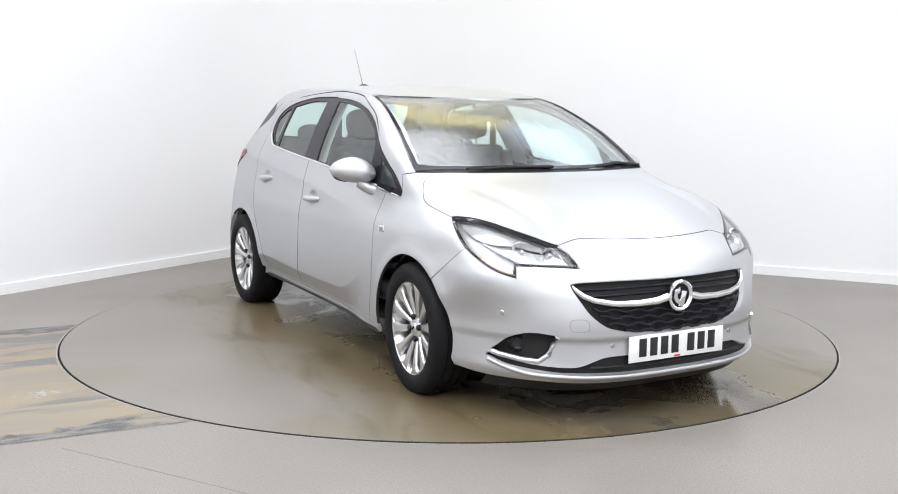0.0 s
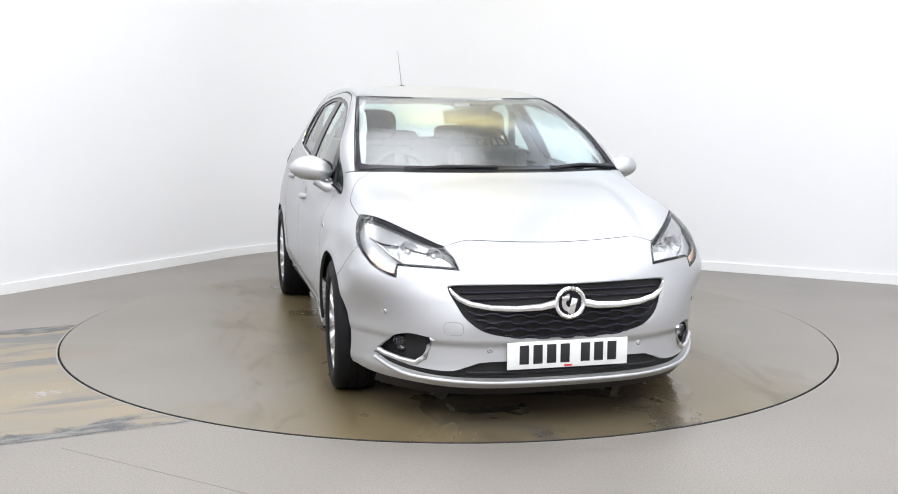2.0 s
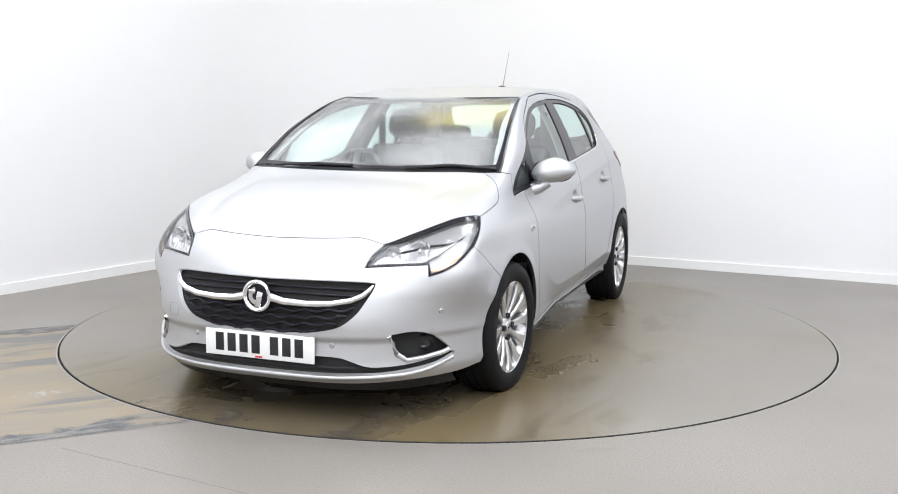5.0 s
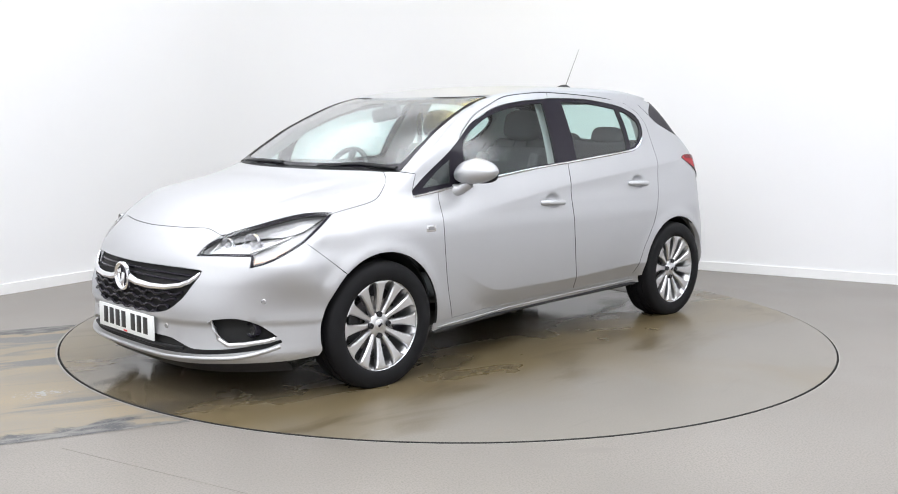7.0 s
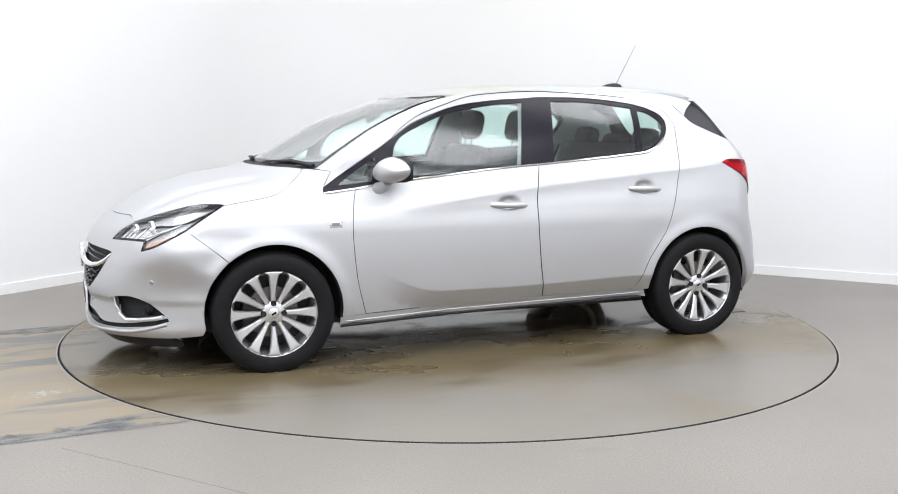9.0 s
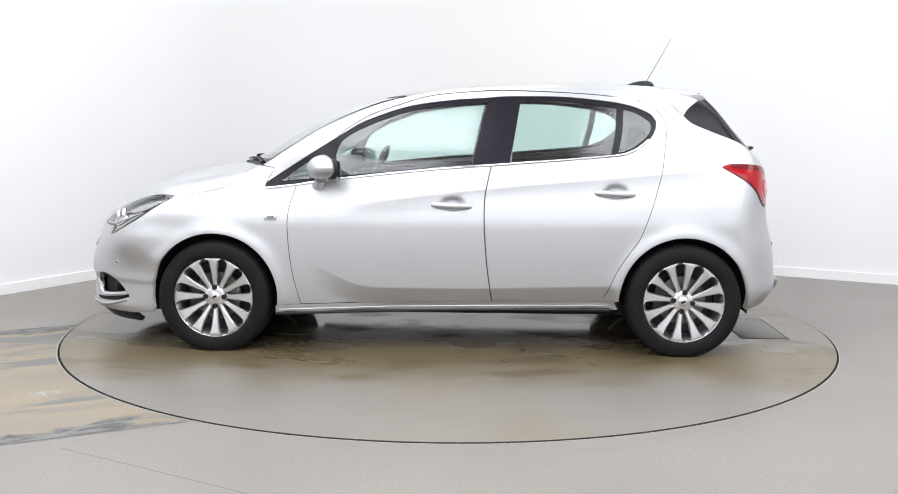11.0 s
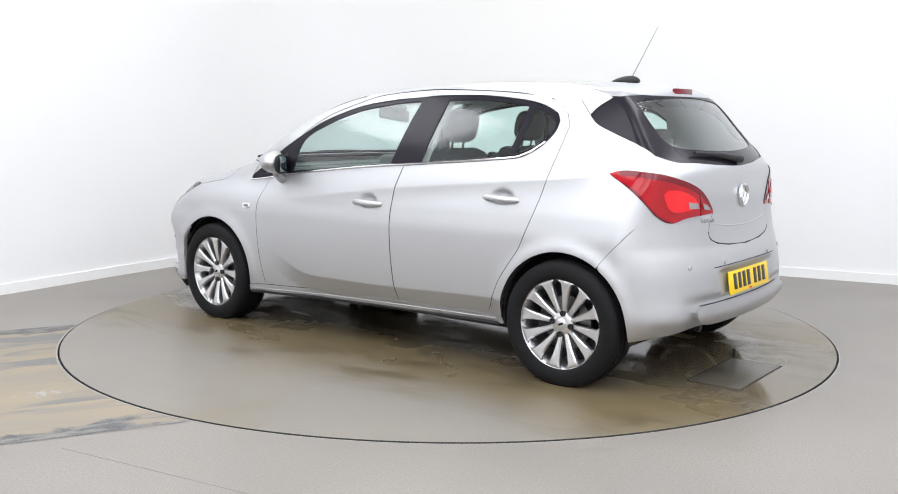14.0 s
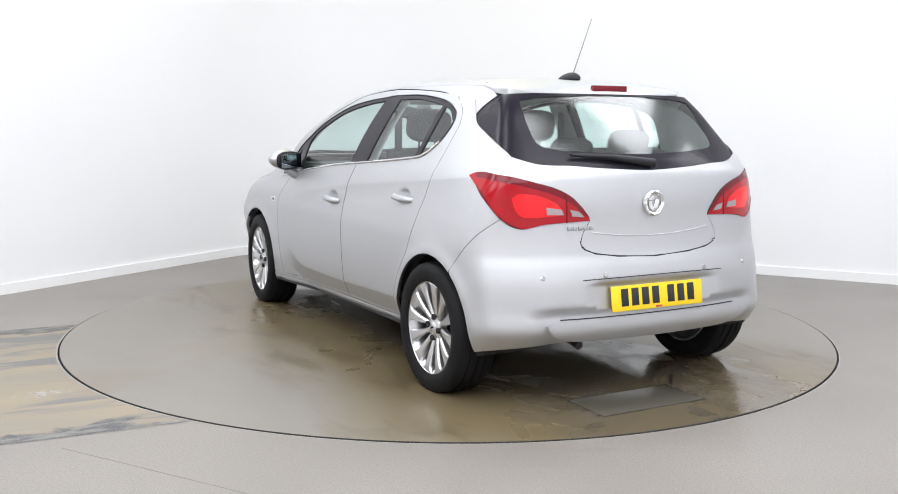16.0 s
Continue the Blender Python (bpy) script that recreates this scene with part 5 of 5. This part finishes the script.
# cabin
def cushion(sx, sy, sz, puff=0.03, m=None):
    bm = box(sx, sy, sz, bevel=min(sx, sy, sz) * 0.32, seg=4)
    for v in bm.verts:
        v.co.x *= 1 + puff * (1 - (2 * v.co.y / sy) ** 2) * (1 - (2 * v.co.z / sz) ** 2)
    if m is not None:
        bmesh.ops.transform(bm, matrix=m, verts=bm.verts)
    return bm


def head_rest(x, y, z, w=0.25, h=0.19, lean_=12, parent=car):
    bm = bmesh.new()
    bmesh.ops.create_uvsphere(bm, u_segments=28, v_segments=16, radius=1)
    for v in bm.verts:
        v.co = (math.copysign(abs(v.co.x) ** 0.7, v.co.x) * 0.05, math.copysign(abs(v.co.y) ** 0.62, v.co.y) * w / 2, math.copysign(abs(v.co.z) ** 0.62, v.co.z) * h / 2)
    o = part("head_rest", bm, SEAT_CLOTH, parent, "charcoal cloth head restraint")
    o.matrix_basis = pose(x, y, z, 0, -lean_, 0)
    for k in (0.05, -0.05):
        part("head_rest_post", tube([(0, k, -h / 2 + 0.02), (0, k, -h / 2 - 0.08)], 0.006, 8), ALLOY_DARK, o)


for y in (0.355, -0.355):
    seat = part("front_seat", cushion(0.50, 0.48, 0.16, 0.0, pose(0.10, y, 0.50, 0, -8, 0)), SEAT_CLOTH, car, "charcoal cloth front seat")
    part("seat_back", cushion(0.14, 0.47, 0.62, 0.12, pose(-0.19, y, 0.785, 0, -18, 0)), SEAT_CLOTH, seat)
    head_rest(-0.30, y, 1.215, 0.27, 0.185)
    for k in (0.21, -0.21):
        part("seat_bolster", cushion(0.16, 0.07, 0.50, 0.0, pose(-0.15, y + k, 0.80, 0, -18, 0)), SEAT_CLOTH, seat)
bench = part("rear_bench", cushion(0.48, 1.22, 0.17, 0.0, pose(-0.78, 0, 0.52, 0, -8, 0)), SEAT_CLOTH, car, "charcoal cloth rear bench")
part("bench_back", cushion(0.13, 1.22, 0.58, 0.06, pose(-1.07, 0, 0.83, 0, -20, 0)), SEAT_CLOTH, bench)
for y in (0.36, 0.0, -0.36):
    head_rest(-1.165, y, 1.14 if y else 1.10, 0.24, 0.13, 14)
part("dashboard", merge(box(0.42, 1.32, 0.22, (0.86, 0, 0.84), 0.07, None, 4), box(0.30, 1.24, 0.05, (0.98, 0, 0.935), 0.02, pose(0, 0, 0), 3)), DASH, car, "dark grey moulded dashboard")
part("instrument_hood", box(0.20, 0.36, 0.09, (0.70, -0.36, 0.965), 0.035, None, 4), DASH, car)
part("centre_screen", box(0.03, 0.20, 0.13, (0.645, 0, 0.89), 0.008), BLACK_GLOSS, car)
part("centre_console", box(0.62, 0.20, 0.30, (0.35, 0, 0.50), 0.04), DASH, car)
ring = bmesh.new()
wheel_pts = [(0.0, 0.185 * math.cos(a), 0.185 * math.sin(a)) for a in np.linspace(0, 2 * math.pi, 49)]
merge(ring, tube(wheel_pts, 0.015, 10))
sw = part("steering_wheel", ring, DASH, car, "dark three-spoke steering wheel")
sw.matrix_basis = pose(0.50, -0.36, 0.90, 0, -24, 0)
part("wheel_boss", cushion(0.05, 0.15, 0.12), DASH, sw)
for a in (0, 180, 270):
    part("wheel_spoke", box(0.018, 0.05, 0.15, (0, 0, 0.10), 0.006, pose(0, 0, 0, a + 90, 0, 0)), DASH, sw)
im = part("interior_mirror", cushion(0.035, 0.245, 0.075, 0.1), DASH, car, "dark inside mirror under the roof")
im.matrix_basis = pose(0.49, 0.008, 1.278, 8, 8, -4)
part("mirror_foot", cushion(0.05, 0.09, 0.045, 0.1, pose(0.45, 0, 1.318, 0, 30, 0)), GREY_TRIM, car)
part("parcel_shelf", box(0.42, 1.10, 0.025, (-1.40, 0, 0.985), 0.01), DASH, car, "dark parcel shelf")
part("cabin_floor", box(2.3, 1.36, 0.04, (-0.30, 0, 0.33), 0.01), DASH, car)
for m in (False, True):
    k = -1 if m else 1
    panel("door_card", J([BELT[1:], BELT_BACK[1:5], sd((-1.02, 1.08), (-1.0, 0.65), (-0.86, 0.36), (0.8, 0.36))]), DASH, car, "dark inner door trim", lift=-0.075, lip=0, mirror=m, h=0.08)
    panel("inner_post", J([sd((-0.115, 1.0), (-0.205, 1.375), (-0.38, 1.38), (-0.33, 1.01))]), LINING, car, "pale inner door post", lift=-0.06, lip=0, mirror=m, h=0.06)
    panel("inner_rear_post", J([sd((-1.06, 1.10), (-1.10, 1.28), (-1.02, 1.36)), np.array([(-1.33, 0.52, 1.33), (-1.55, 0.56, 1.10)])]), LINING, car, "pale inner rear post", lift=-0.05, lip=0, mirror=m, h=0.06)
    panel("inner_rail", J([RIDGE[1:-1:2], SEAM_BACK[::-1][3:], SEAM[::-1][1:], DLO_NOSE[:2]]), LINING, car, "pale inner windscreen pillar and roof rail", lift=-0.035, lip=0, gap=-0.012, mirror=m, h=0.06)
    part("belt_strap", box(0.004, 0.045, 0.55, (-0.30, k * 0.545, 1.02), 0.001, None), SEAT_CLOTH, car, "grey seat belt")
panel("headlining", both(J([tp((0.388, 0.0), (0.348, 0.28), (0.25, 0.50), (0.0, 0.525), (-0.6, 0.52), (-1.15, 0.51), (-1.38, 0.42), (-1.42, 0.0))])), LINING, car, "pale headlining", way="top", lift=-0.035, lip=0, gap=-0.01, h=0.06)


# ---- motion: the turntable turns car and disc together ----
TURN = ((0, -60.94), (0.5, -62.09), (1, -64.9), (1.5, -69.3), (2, -75.2), (2.5, -81.1), (3, -87.15), (3.5, -93.05), (4, -99.15), (4.5, -105.0), (7, -134.65), (7.5, -140.5), (8, -146.4), (8.5, -152.15),
        (9, -158.05), (11.5, -187.4), (12, -193.45), (12.5, -199.3), (13, -205.35), (13.5, -211.2), (14, -217.35), (14.5, -223.15), (15, -229.2), (15.5, -235.05), (16, -241.1))
OFF = (0.0144, 0.0476)


def motions():
    disc_rows, car_rows = [], []
    for t, a in TURN:
        m = pose(0, 0, 0.004, 0, 0, a)
        disc_rows.append((t, m))
        car_rows.append((t, m @ pose(-OFF[0], -OFF[1], 0)))
    walk(turntable, disc_rows)
    walk(car, car_rows)


motions()
